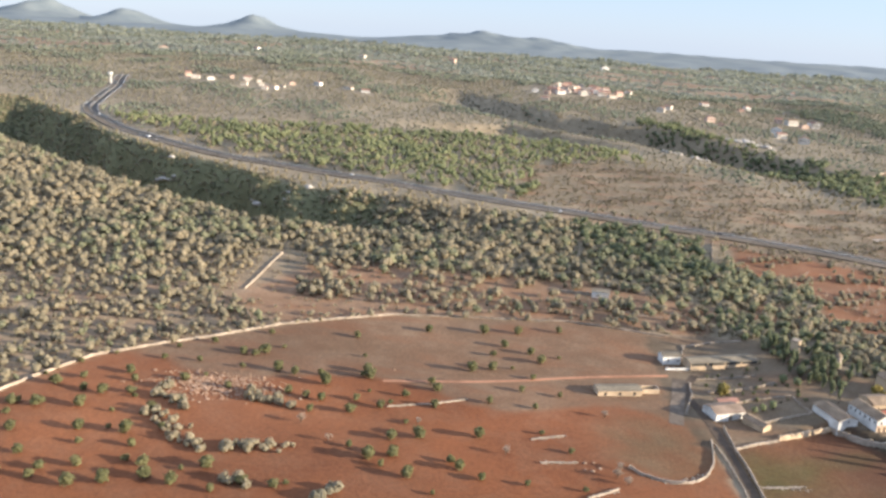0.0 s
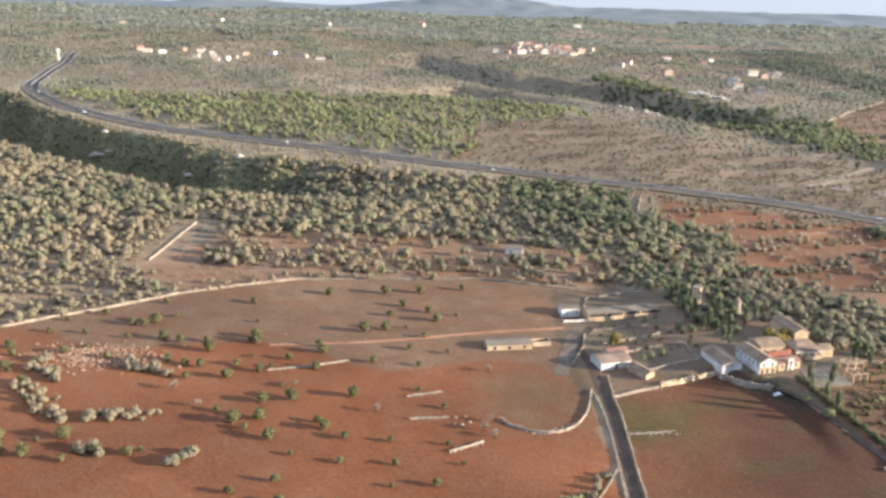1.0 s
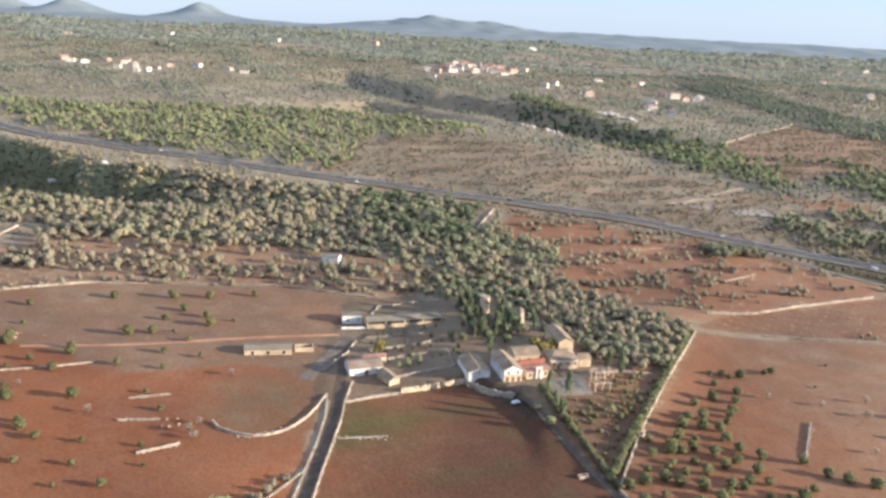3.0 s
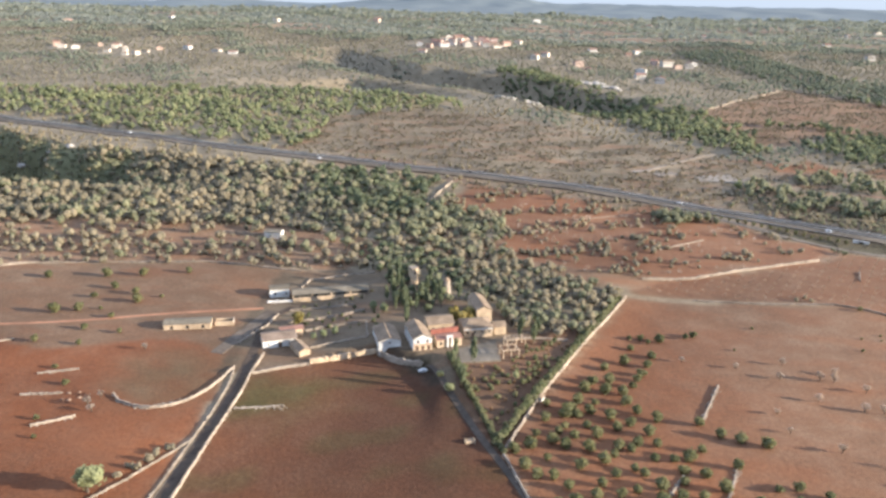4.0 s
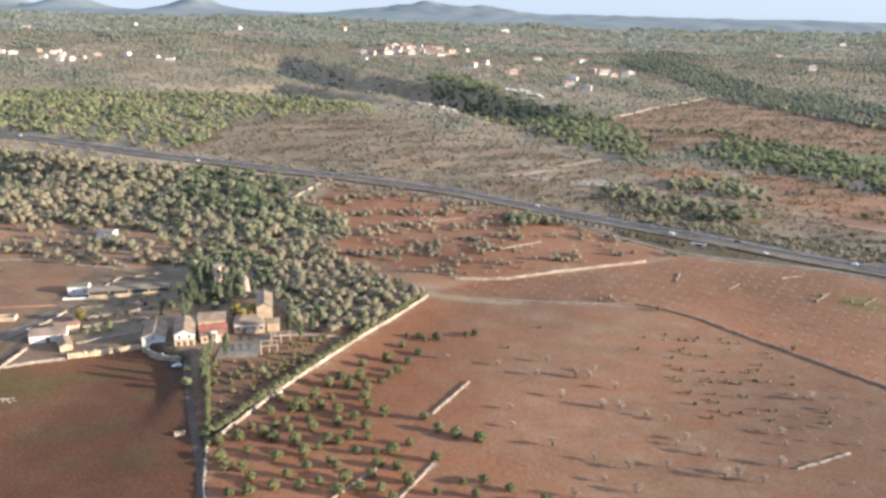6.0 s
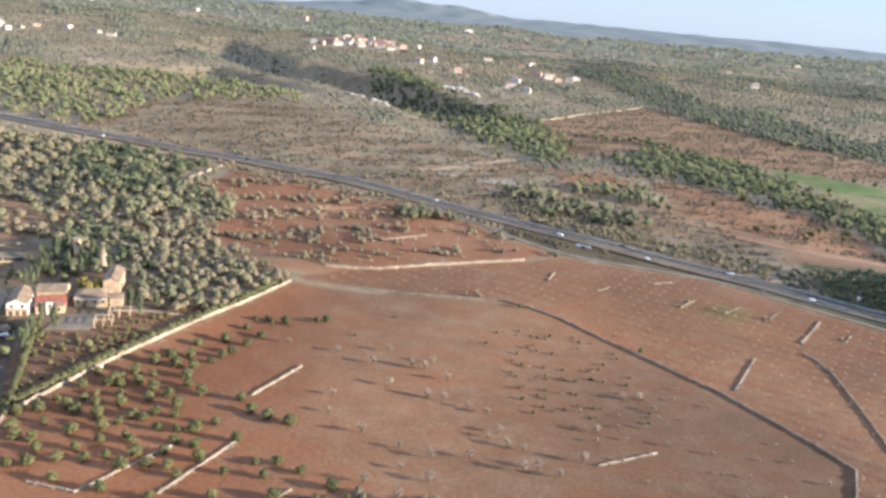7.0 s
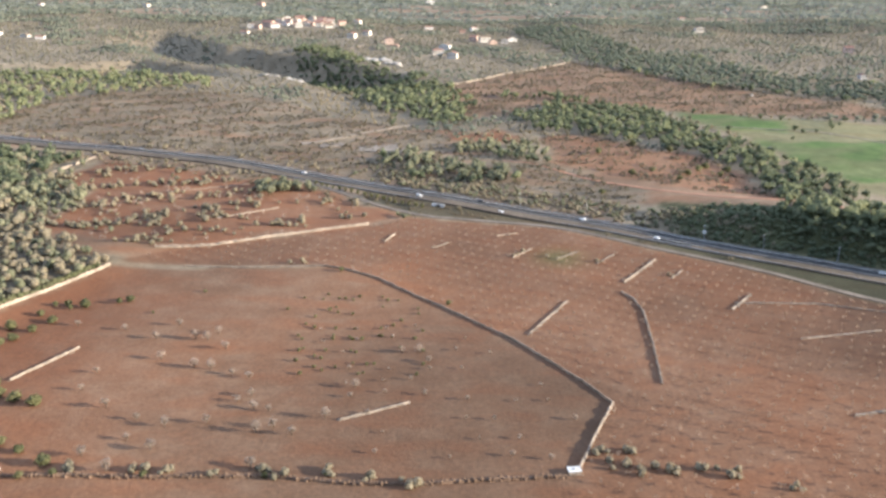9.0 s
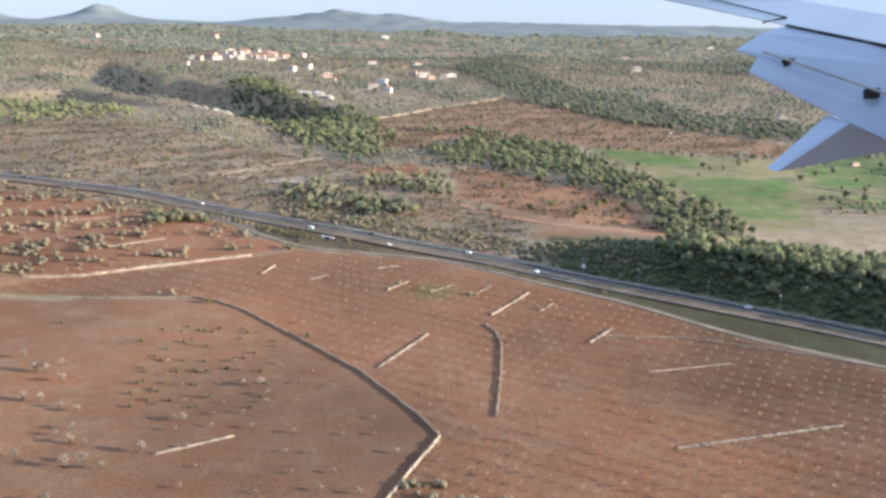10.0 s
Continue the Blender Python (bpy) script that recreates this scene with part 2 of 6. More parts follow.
def knoll(x, y):
    # the farm's rise: steep behind its front walls, sloping off through the garden and the wood
    edge = np.interp(x, KNOLL_X, KNOLL_Y)
    front = smooth(edge + 0.2, edge + 1.8, y)
    garden_side = smooth(176, 230, y)
    w = smooth(141, 147, x)
    wall_side = smooth(-16, 20, 163 + 0.459 * (y - 178) - x)
    return 3.1 * smooth(92, 134, x) * (front * (1 - w) + garden_side * w) * wall_side * (1 - smooth(288, 340, y))


def skyline(x, y):
    # the far plain and the hills that close it
    z = height(x, y) - 3 + 18 * smooth(3250, 4500, y)
    for hx, hy, sx, sy, up in ((-1285, 4550, 62, 200, 36), (-1285, 4550, 175, 330, 44), (-1430, 4500, 60, 200, 6), (-1990, 4560, 118, 280, 70), (-2480, 4560, 165, 280, 92), (-2800, 4600, 200, 300, 30),
                               (10, 4550, 260, 420, 56), (330, 4560, 170, 400, 34), (-300, 4560, 240, 420, 20), (650, 4600, 420, 500, 26), (1350, 4600, 500, 500, 24), (2300, 4600, 700, 500, 22), (-3500, 4600, 420, 300, 60)):
        z = z + up * np.exp(-((x - hx) / sx) ** 2 - ((y - hy) / sy) ** 2) * (1 + 0.10 * wave(x, y, 190, 9))
    return z


def ground_z(x, y):
    return float(height(x, y))


# the fields and woods, in plan
FIELD_A = [(-131, 207), (-117, 238), (-98, 255), (-64, 279), (-22, 298), (47, 308), (90, 303), (80, 270), (82, 220), (83, 150), (60, -60), (-240, -60), (-165, 150)]
FIELD_B = [(88, 150), (88, 215), (105, 223), (126, 235), (141, 227), (150, 204), (163, 176), (171, 150), (170, -60), (70, -60)]
ORCHARD = [(163, 178), (213, 287), (236, 240), (226, 190), (240, 160), (262, -60), (172, -60), (172, 152)]
FIELD_C = [(213, 287), (266, 289), (293, 291), (314, 280), (337, 257), (360, 230), (383, 192), (369, 160), (345, -60), (262, -60), (240, 160), (226, 190), (236, 240)]
FIELD_D = [(215, 292), (230, 306), (306, 337), (323, 349), (383, 341), (416, 318), (458, 294), (492, 263), (532, 236), (700, 130), (700, -60), (345, -60), (369, 160), (383, 192), (360, 230), (337, 257), (314, 280), (293, 291)]
FIELD_E = [(147, 440), (201, 425), (246, 418), (284, 390), (316, 354), (300, 339), (266, 325), (223, 309), (185, 312), (161, 335), (172, 360), (165, 387), (142, 397)]
HEATH = [(30, 515), (41, 620), (110, 660), (192, 643), (262, 560), (330, 520), (420, 430), (440, 370), (394, 372), (344, 392), (290, 422), (240, 450), (191, 472), (128, 486)]
FAR_FIELD = [(342, 697), (471, 848), (606, 688), (700, 600), (640, 580), (511, 600), (420, 610), (352, 560)]
MID_FIELD = [(400, 510), (440, 515), (494, 455), (507, 385), (460, 392), (400, 455)]
GOLF = [(508, 600), (568, 580), (650, 560), (780, 600), (900, 520), (720, 470), (631, 455), (563, 388), (540, 420), (536, 500)]
FAIRWAYS = ([(508, 596), (560, 586), (580, 552), (569, 534), (518, 545)], [(536, 520), (569, 507), (626, 512), (600, 455), (584, 424), (558, 414), (552, 435), (541, 464)], [(655, 566), (760, 606), (840, 560), (700, 490), (631, 488)], [(640, 470), (680, 470), (650, 440), (618, 440)])
PINES = [(-330, 690), (-204, 700), (-161, 721), (15, 740), (118, 738), (150, 690), (100, 655), (41, 622), (40, 515), (-33, 528), (-126, 566), (-190, 600)]
WOOD_M = [(306, 432), (306, 458), (318, 472), (330, 456), (345, 440), (376, 430), (374, 408), (352, 408), (333, 412)]
WOOD_K = [(340, 466), (352, 490), (382, 494), (400, 478), (398, 446), (372, 458)]
WOOD_N = [(388, 579), (440, 612), (490, 602), (505, 550), (536, 470), (548, 405), (540, 380), (520, 366), (500, 372), (500, 430), (470, 500), (430, 522), (402, 520)]
WOOD_R = [(478, 330), (500, 336), (532, 346), (580, 352), (700, 330), (800, 280), (640, 204), (549, 262), (500, 294)]
WOOD_V = [(160, 930), (200, 922), (232, 890), (274, 785), (303, 770), (341, 680), (352, 610), (350, 545), (321, 540), (291, 604), (258, 690), (206, 820)]
WOOD_FAR = [(430, 1190), (481, 1212), (539, 1127), (556, 930), (613, 869), (640, 785), (700, 740), (780, 680), (860, 600), (840, 570), (740, 612), (652, 650), (612, 690), (573, 700), (538, 753), (498, 832), (466, 963)]
FARM_WOOD = [(104, 338), (122, 300), (126, 266), (140, 266), (150, 274), (162, 262), (166, 250), (180, 245), (190, 247), (206, 276), (213, 292), (182, 306), (146, 318)]
FARM = [(78, 215), (76, 250), (78, 300), (104, 306), (122, 300), (140, 280), (182, 254), (200, 262), (163, 178), (150, 204), (126, 235), (88, 215)]
LANE = [(240, 427), (276, 399), (323, 353), (356, 348), (386, 343), (416, 320), (458, 296), (492, 265), (532, 238), (700, 132), (860, 10)]
FIELDS = (FIELD_A, FIELD_B, ORCHARD, FIELD_C, FIELD_D, FIELD_E, HEATH, FAR_FIELD, MID_FIELD, GOLF, FARM)

# ---- ground ----
rows = [-4600, -3000, -2000, -1300, -800, -500, -300, -160, -60, 0, 40, 70, 95]
while rows[-1] < 3300:
    rows.append(rows[-1] + max(1.5, 0.0078 * rows[-1]))
cols = np.sinh(np.linspace(-1.75, 1.75, 460)) / math.sinh(1.75)
GY, GX = np.meshgrid(np.array(rows), cols, indexing="ij")
GX = 170 + GX * (520 + 0.95 * np.clip(GY, 0, None) + 0.9 * np.clip(-GY, 0, None))
GZ = height(GX, GY)
nr, nc = GX.shape
idx = np.arange(nr * nc).reshape(nr, nc)
quads = np.stack([idx[:-1, :-1], idx[:-1, 1:], idx[1:, 1:], idx[1:, :-1]], -1).reshape(-1, 4)
ground_mesh = quick_mesh("ground", np.stack([GX, GY, GZ], -1).reshape(-1, 3), quads, 4)
WX, WY = GX + 7 * wave(GX, GY, 60, 11), GY + 7 * wave(GX, GY, 60, 12)
red = np.zeros(GX.shape)
for poly, value in ((FIELD_A, 1.0), (FIELD_B, 0.92), (ORCHARD, 0.9), (FIELD_C, 0.46), (FIELD_D, 0.64)):
    red = np.where(inside(GX, GY, poly), value, red)
for poly, value in ((FIELD_E, 0.72), (HEATH, 0.05), (FAR_FIELD, 0.34), (MID_FIELD, 0.55)):
    red = np.where(inside(WX, WY, poly), value, red)
red = np.where(inside(GX, GY, FIELD_A), np.where(GY > 234 + 8 * wave(GX, GY, 80, 21) - 0.06 * GX, 0.45, 1.0), red)
tilled = inside(GX, GY, ORCHARD) | inside(GX, GY, FIELD_C)
red = np.where(tilled, 0.52 + 0.30 * (1 - smooth(200, 262, GX + 10 * wave(GX, GY, 60, 22))), red)
margin = inside(WX, WY, [(128, 330), (182, 306), (216, 286), (300, 335), (330, 352), (300, 372), (200, 335), (150, 352), (130, 400), (116, 380)])
red = np.where(margin & (red == 0), 0.4, red)
patch = inside(WX, WY, [(322, 520), (383, 528), (384, 500), (338, 492)])
red = np.where(patch, 0.75, red)
bare = np.where(red > 0, 1.0, 0.0)
bare = np.where(inside(GX, GY, FARM), 0.7, bare)
garden = inside(GX, GY, [(163, 178), (150, 204), (150, 228), (186, 253), (200, 262)])
red, bare = np.where(garden, 0.55, red), np.where(garden, 0.8, bare)
red = np.where(inside(GX, GY, FARM) & ~garden, 0.16, red)
strip = inside(GX, GY, [(-95, 300), (-60, 360), (60, 362), (118, 340), (104, 306), (47, 309), (-22, 299), (-64, 281)])
red, bare = np.where(strip, 0.42, red), np.where(strip, 0.8, bare)
hillside = (1 - smooth(290, 400, GY)) * smooth(160, 200, GY) * (GX < 0) * (bare == 0)
bare, red = np.maximum(bare, 0.6 * hillside), np.maximum(red, 0.16 * hillside)
links = inside(WX, WY, GOLF)
bare, red = np.where(links, 0.6, bare), np.where(links, 0.14, red)
green = np.where(links, 0.4, 0.0)
for fairway in FAIRWAYS:
    green = np.where(inside(GX + 4 * wave(GX, GY, 40, 85), GY + 4 * wave(GX, GY, 40, 86), fairway), 0.72 + 0.28 * smooth(-0.3, 0.3, wave(GX, GY * 1.6, 60, 81)), green)
green = np.maximum(green, (0.5 * np.exp(-(((GX - 97) / 15) ** 2 + ((GY - 203) / 11) ** 2)) + 0.22 * smooth(0.1, 0.7, wave(GX, GY, 26, 97))) * inside(GX, GY, FIELD_B))
# rough grass between the service road and the motorway
s_road, s_lane = dist_line(GX, GY, ROAD)[0], dist_line(GX, GY, LANE)[0]
verge = (s_road > 0) & (s_lane < 0) & (GX > 300) & (GY < 420)
green = np.where(verge, 0.2 + 0.22 * smooth(400, 470, GX), green)
green = np.maximum(green, 0.5 * np.exp(-(((GX - 384) / 9) ** 2 + ((GY - 303) / 9) ** 2)))
s_can, u_can = dist_line(GX, GY, CANYON)
gorge = (s_can > -1) & (s_can < 46) & (u_can > 0.14) & (u_can < 0.74)
# turf tint puts shade on the canyon ground
green = np.where(gorge, 0.4, green)
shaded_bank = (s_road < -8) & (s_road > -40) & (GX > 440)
# turf tint also stands in for the bank's shade
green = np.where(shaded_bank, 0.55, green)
# dry earth of the motorway's banks
slope = inside(WX, WY, [(330, 440), (400, 458), (460, 394), (508, 388), (565, 340), (520, 315), (440, 340), (394, 375)]) & (bare == 0) & ~((s_road < 0) & (s_road > -36) & (GX > 415))
bare, red = np.where(slope, 0.85, bare), np.where(slope, 0.35, red)
banks = (np.abs(s_road) < 24 + 8 * wave(GX, GY, 30, 92)) & (bare == 0) & (GX > 60) & ~((s_road < -9) & (GX > 415))
bare, red = np.where(banks, 0.75, bare), np.where(banks, 0.12, red)
# paler, grassy ground in the rounded yard
yard = np.exp(-(((GX - 66) / 17) ** 2 + ((GY - 212) / 19) ** 2) ** 2) * (0.75 + 0.35 * wave(GX, GY, 14, 91))
red, green = red * (1 - 0.45 * yard), np.maximum(green, 0.14 * yard)
# distant farmland in strips
plots = smooth(1000, 1500, GY) * smooth(0.15, 0.5, wave(GX, GY * 2.2, 520, 31))
bare = np.maximum(bare, 0.7 * plots)
red = np.maximum(red, 0.2 * plots)
for _ in range(1):
    for a in (red, bare, green):
        a[1:-1, 1:-1] = (2 * a[1:-1, 1:-1] + a[:-2, 1:-1] + a[2:, 1:-1] + a[1:-1, :-2] + a[1:-1, 2:]) / 6
# tone multiplier: damp field soil, plus shade painted on verge, bank, canyon and farm
damp_shade = np.where(inside(GX, GY, FIELD_B), 0.53 - 0.17 * smooth(95, 150, GX + 8 * wave(GX, GY, 40, 93)), np.where(inside(GX, GY, ORCHARD), 0.8, np.where(inside(GX, GY, FIELD_D), 0.76 - 0.30 * smooth(425, 530, GX + 20 * wave(GX, GY, 60, 95)), np.where(inside(GX, GY, FIELD_C), 0.82 - 0.16 * smooth(250, 345, GX + 16 * wave(GX, GY, 70, 96)), np.where(gorge, 0.85, np.where(shaded_bank, 0.5, np.where(verge, 0.5 - 0.2 * smooth(400, 490, GX), np.where(inside(GX, GY, FIELD_A), 0.8, np.where(inside(GX, GY, FIELD_E), 0.84, 1.0))))))))) * np.where(inside(GX, GY, FARM), 0.66, 1.0) * np.where(inside(GX, GY, FARM_WOOD), 0.7, 1.0)
land = ground_mesh.attributes.new("land", "FLOAT_COLOR", "POINT")
land.data.foreach_set("color", np.stack([red, green, bare, damp_shade], -1).astype(np.float32).ravel())

m, t, b = shader("land", 0.97)
at = t.nodes.new("ShaderNodeAttribute")
at.attribute_name = "land"
sep = t.nodes.new("ShaderNodeSeparateColor")
t.links.new(at.outputs["Color"], sep.inputs[0])
fine, mid_n, large = noise_node(t, 0.9, 6, 0.65), noise_node(t, 0.11, 5, 0.6), noise_node(t, 0.018, 4, 0.55)
litter = ramp(t, mid_n, 0.3, 0.7, (0.172, 0.137, 0.090), (0.278, 0.227, 0.155))
dry = ramp(t, mid_n, 0.3, 0.72, (0.158, 0.126, 0.082), (0.250, 0.203, 0.137))
soil = ramp(t, large, 0.3, 0.7, (0.165, 0.058, 0.022), (0.285, 0.102, 0.036))
wide = noise_node(t, 0.0075, 4, 0.6)
soil = mix(t, ramp(t, wide, 0.40, 0.62, (0.22, 0.22, 0.22), (0, 0, 0)), soil, (0.205, 0.112, 0.066))
soil = mix(t, ramp(t, mid_n, 0.45, 0.8, (0, 0, 0), (0.45, 0.45, 0.45)), soil, (0.26, 0.143, 0.082))
turf = ramp(t, mid_n, 0.3, 0.7, (0.056, 0.100, 0.021), (0.112, 0.165, 0.042))
geo = t.nodes.new("ShaderNodeNewGeometry")
squeeze = t.nodes.new("ShaderNodeVectorMath")
squeeze.operation = "MULTIPLY"
squeeze.inputs[1].default_value = (0.35, 1.0, 1.0)
t.links.new(geo.outputs["Position"], squeeze.inputs[0])
streaks = t.nodes.new("ShaderNodeTexNoise")
streaks.inputs["Scale"].default_value, streaks.inputs["Detail"].default_value = 0.11, 6.0
t.links.new(squeeze.outputs[0], streaks.inputs["Vector"])
dry = mix(t, ramp(t, streaks.outputs["Fac"], 0.48, 0.66, (0, 0, 0), (0.75, 0.75, 0.75)), dry, (0.225, 0.130, 0.074))
dry = mix(t, ramp(t, streaks.outputs["Fac"], 0.30, 0.44, (0.6, 0.6, 0.6), (0, 0, 0)), dry, (0.125, 0.108, 0.070))
col = mix(t, sep.outputs[2], litter, dry)
col = mix(t, sep.outputs[0], col, soil)
col = mix(t, sep.outputs[1], col, turf)
broad = ramp(t, noise_node(t, 0.012, 3, 0.5), 0.33, 0.67, (0.74, 0.73, 0.72), (1.12, 1.12, 1.12))
col = mix(t, 1.0, col, broad, "MULTIPLY")
grain = ramp(t, fine, 0.25, 0.75, (0.72, 0.72, 0.72), (1.25, 1.23, 1.2))
col = mix(t, 1.0, col, grain, "MULTIPLY")
# damp soil and painted shade multiply the land's colour
shade_and_damp = t.nodes.new("ShaderNodeCombineColor")
for k in range(3):
    t.links.new(at.outputs["Alpha"], shade_and_damp.inputs[k])
col = mix(t, 1.0, col, shade_and_damp.outputs[0], "MULTIPLY")
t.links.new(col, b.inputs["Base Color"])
bump(t, b, fine, 0.7, 0.25)
ground_mesh.materials.append(m)
ground_mesh.polygons.foreach_set("use_smooth", np.ones(len(ground_mesh.polygons), bool))
# the blue-grey of these hills is air haze put into their colour
m, t, b = shader("hazed_hills", 1.0)
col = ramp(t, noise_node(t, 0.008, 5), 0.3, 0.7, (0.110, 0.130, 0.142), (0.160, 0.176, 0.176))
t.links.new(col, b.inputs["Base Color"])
by, bx = np.meshgrid(np.linspace(3200, 4780, 60), np.linspace(-5200, 5600, 420), indexing="ij")
idx = np.arange(by.size).reshape(by.shape)
quads = np.stack([idx[:-1, :-1], idx[:-1, 1:], idx[1:, 1:], idx[1:, :-1]], -1).reshape(-1, 4)
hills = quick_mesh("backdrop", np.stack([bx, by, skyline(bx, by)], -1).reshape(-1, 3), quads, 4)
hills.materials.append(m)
tagged(new("backdrop", hills), "distant hills along the skyline, haze in their blue-grey colour", "hills", kind="structure")

tagged(new("ground", ground_mesh), "rolling country of red ploughed earth, dry heath and scrub", "ground", kind="structure")


# ---- roads ----
def resample(line, step):
    pts = []
    for (ax, ay), (bx, by) in zip(line, line[1:]):
        n = max(1, round(math.hypot(bx - ax, by - ay) / step))
        pts += [(ax + (bx - ax) * k / n, ay + (by - ay) * k / n) for k in range(n)]
    return pts + [line[-1]]


def rounded(line, times=2):
    """Corners cut off a polyline, so that it runs in curves."""
    for _ in range(times):
        out = [line[0]]
        for (ax, ay), (bx, by) in zip(line, line[1:]):
            out += [(0.75 * ax + 0.25 * bx, 0.75 * ay + 0.25 * by), (0.25 * ax + 0.75 * bx, 0.25 * ay + 0.75 * by)]
        line = out + [line[-1]]
    return line


def ribbon(line, offset, width, lift, step=5.0, thick=0.5):
    """A band along a line, with its edges going down into the ground."""
    pts = np.array(resample(rounded(line), step))
    way = np.gradient(pts, axis=0)
    way /= np.linalg.norm(way, axis=1)[:, None]
    nrm = np.stack([-way[:, 1], way[:, 0]], -1)
    mid = pts + nrm * offset
    zc = np.max([height(*(mid + nrm * k).T) for k in (-width / 2, -width / 4, 0, width / 4, width / 2)], axis=0) + lift
    bm = bmesh.new()
    rows_v = []
    for p, n, z in zip(mid, nrm, zc):
        l, r = p + n * width / 2, p - n * width / 2
        rows_v.append([bm.verts.new(q) for q in ((*l, z - thick), (*l, z), (*r, z), (*r, z - thick))])
    for u, v in zip(rows_v, rows_v[1:]):
        for k in range(3):
            bm.faces.new((u[k], v[k], v[k + 1], u[k + 1]))
    return bm


highway = tagged(part("road", ribbon(ROAD, 0, 13.5, 0.10, thick=1.6), plain("road_verge", (0.095, 0.076, 0.055), (0.16, 0.126, 0.092), 0.6)), "dual carriageway of grey asphalt on gravel verges", "road", kind="structure")
for side in (-1, 1):
    part("carriageway", ribbon(ROAD, side * 3.4, 4.7, 0.22), ASPHALT, highway)
    for off in (1.25, 5.55):
        part("edge_line", ribbon(ROAD, side * off, 0.22, 0.235), LINE, highway, "white edge line")
    part("guard_rail", ribbon(ROAD, side * 6.3, 0.14, 0.75, thick=0.35), STEEL, highway, "galvanised guard rail")
part("median_barrier", ribbon(ROAD, 0, 0.5, 0.75, thick=0.8), CONCRETE, highway, "concrete median barrier")
tagged(part("service_road", ribbon(LANE, 0, 3.0, 0.15), plain("dusty_lane", (0.135, 0.110, 0.085), (0.215, 0.178, 0.140), 0.9, 0.95, 0.04, 0.1)), "pale gravel service road along the motorway", "road", kind="structure")
tagged(part("side_road", ribbon([(-404, 900), (-440, 895), (-520, 905), (-640, 930)], 0, 5.0, 0.2, 6), ASPHALT), "grey road leading off at the motorway bend", "road", kind="structure")
tagged(part("farm_road", ribbon([(72, 20), (82, 100), (85.6, 150), (86.4, 176), (87, 200), (86.4, 222), (85.4, 238), (82, 254), (90, 268)], 0, 2.9, 0.06, 3), plain("tarred_lane", (0.060, 0.042, 0.029), (0.105, 0.075, 0.053), 0.7)), "worn grey lane to the farm", "road", kind="structure")
tagged(part("yard_apron", ribbon([(74.6, 228), (77.4, 240), (80.8, 252), (83.4, 264)], 0, 4.6, 0.05, 3), plain("dusty_apron", (0.105, 0.080, 0.060), (0.175, 0.138, 0.105), 0.5, 0.95, 0.05, 0.3)), "dusty pale apron at the head of the farm lane", "yard", kind="structure")
tagged(part("garden_road", ribbon([(176, 20), (174, 120), (170, 154), (164, 170), (157, 186), (149.5, 204), (143.4, 221), (141.6, 226)], 0, 2.1, 0.06, 3), plain("old_tar", (0.06, 0.046, 0.036), (0.10, 0.078, 0.06), 0.7)), "narrow grey road beside the garden hedge", "road", kind="structure")
tagged(part("field_track", ribbon([(-20, 240), (20, 248), (47, 258), (80, 266)], 0, 1.6, 0.05, 3), plain("red_track", (0.30, 0.145, 0.08), (0.40, 0.21, 0.125), 0.7)), "reddish earth track across the field", "track", kind="structure")
tagged(part("yard_track", ribbon([(252, 483), (277, 504), (303, 532), (317, 541)], 0, 2.4, 0.2, 4), TRACK), "pale track past the concrete yards", "track", kind="structure")
tagged(part("heath_track", ribbon([(372, 452), (392, 446), (412, 420), (428, 405), (455, 382), (476, 368), (505, 362), (545, 330)], 0, 2.6, 0.15, 4), plain("red_heath_track", (0.33, 0.17, 0.10), (0.42, 0.24, 0.15), 0.7)), "reddish earth track over the heath", "track", kind="structure")
tagged(part("bank_track", ribbon([(300, 418), (336, 401), (367, 408), (396, 391), (420, 372)], 0, 1.2, 0.12, 4), TRACK), "pale footpath along the cutting", "track", kind="structure")
tagged(part("golf_path", ribbon([(515, 548), (560, 545), (597, 536), (640, 480), (700, 440)], 0, 1.6, 0.15, 4), TRACK), "pale path across the golf course", "path", kind="structure")
tagged(part("estate_road", ribbon([(230, 925), (248, 950), (300, 1050), (342, 1141)], 0, 3.5, 0.3, 8), PALE_STONE), "pale straight estate road", "road", kind="structure")


# ---- dry stone walls ----
wall_rng = random.Random(5)


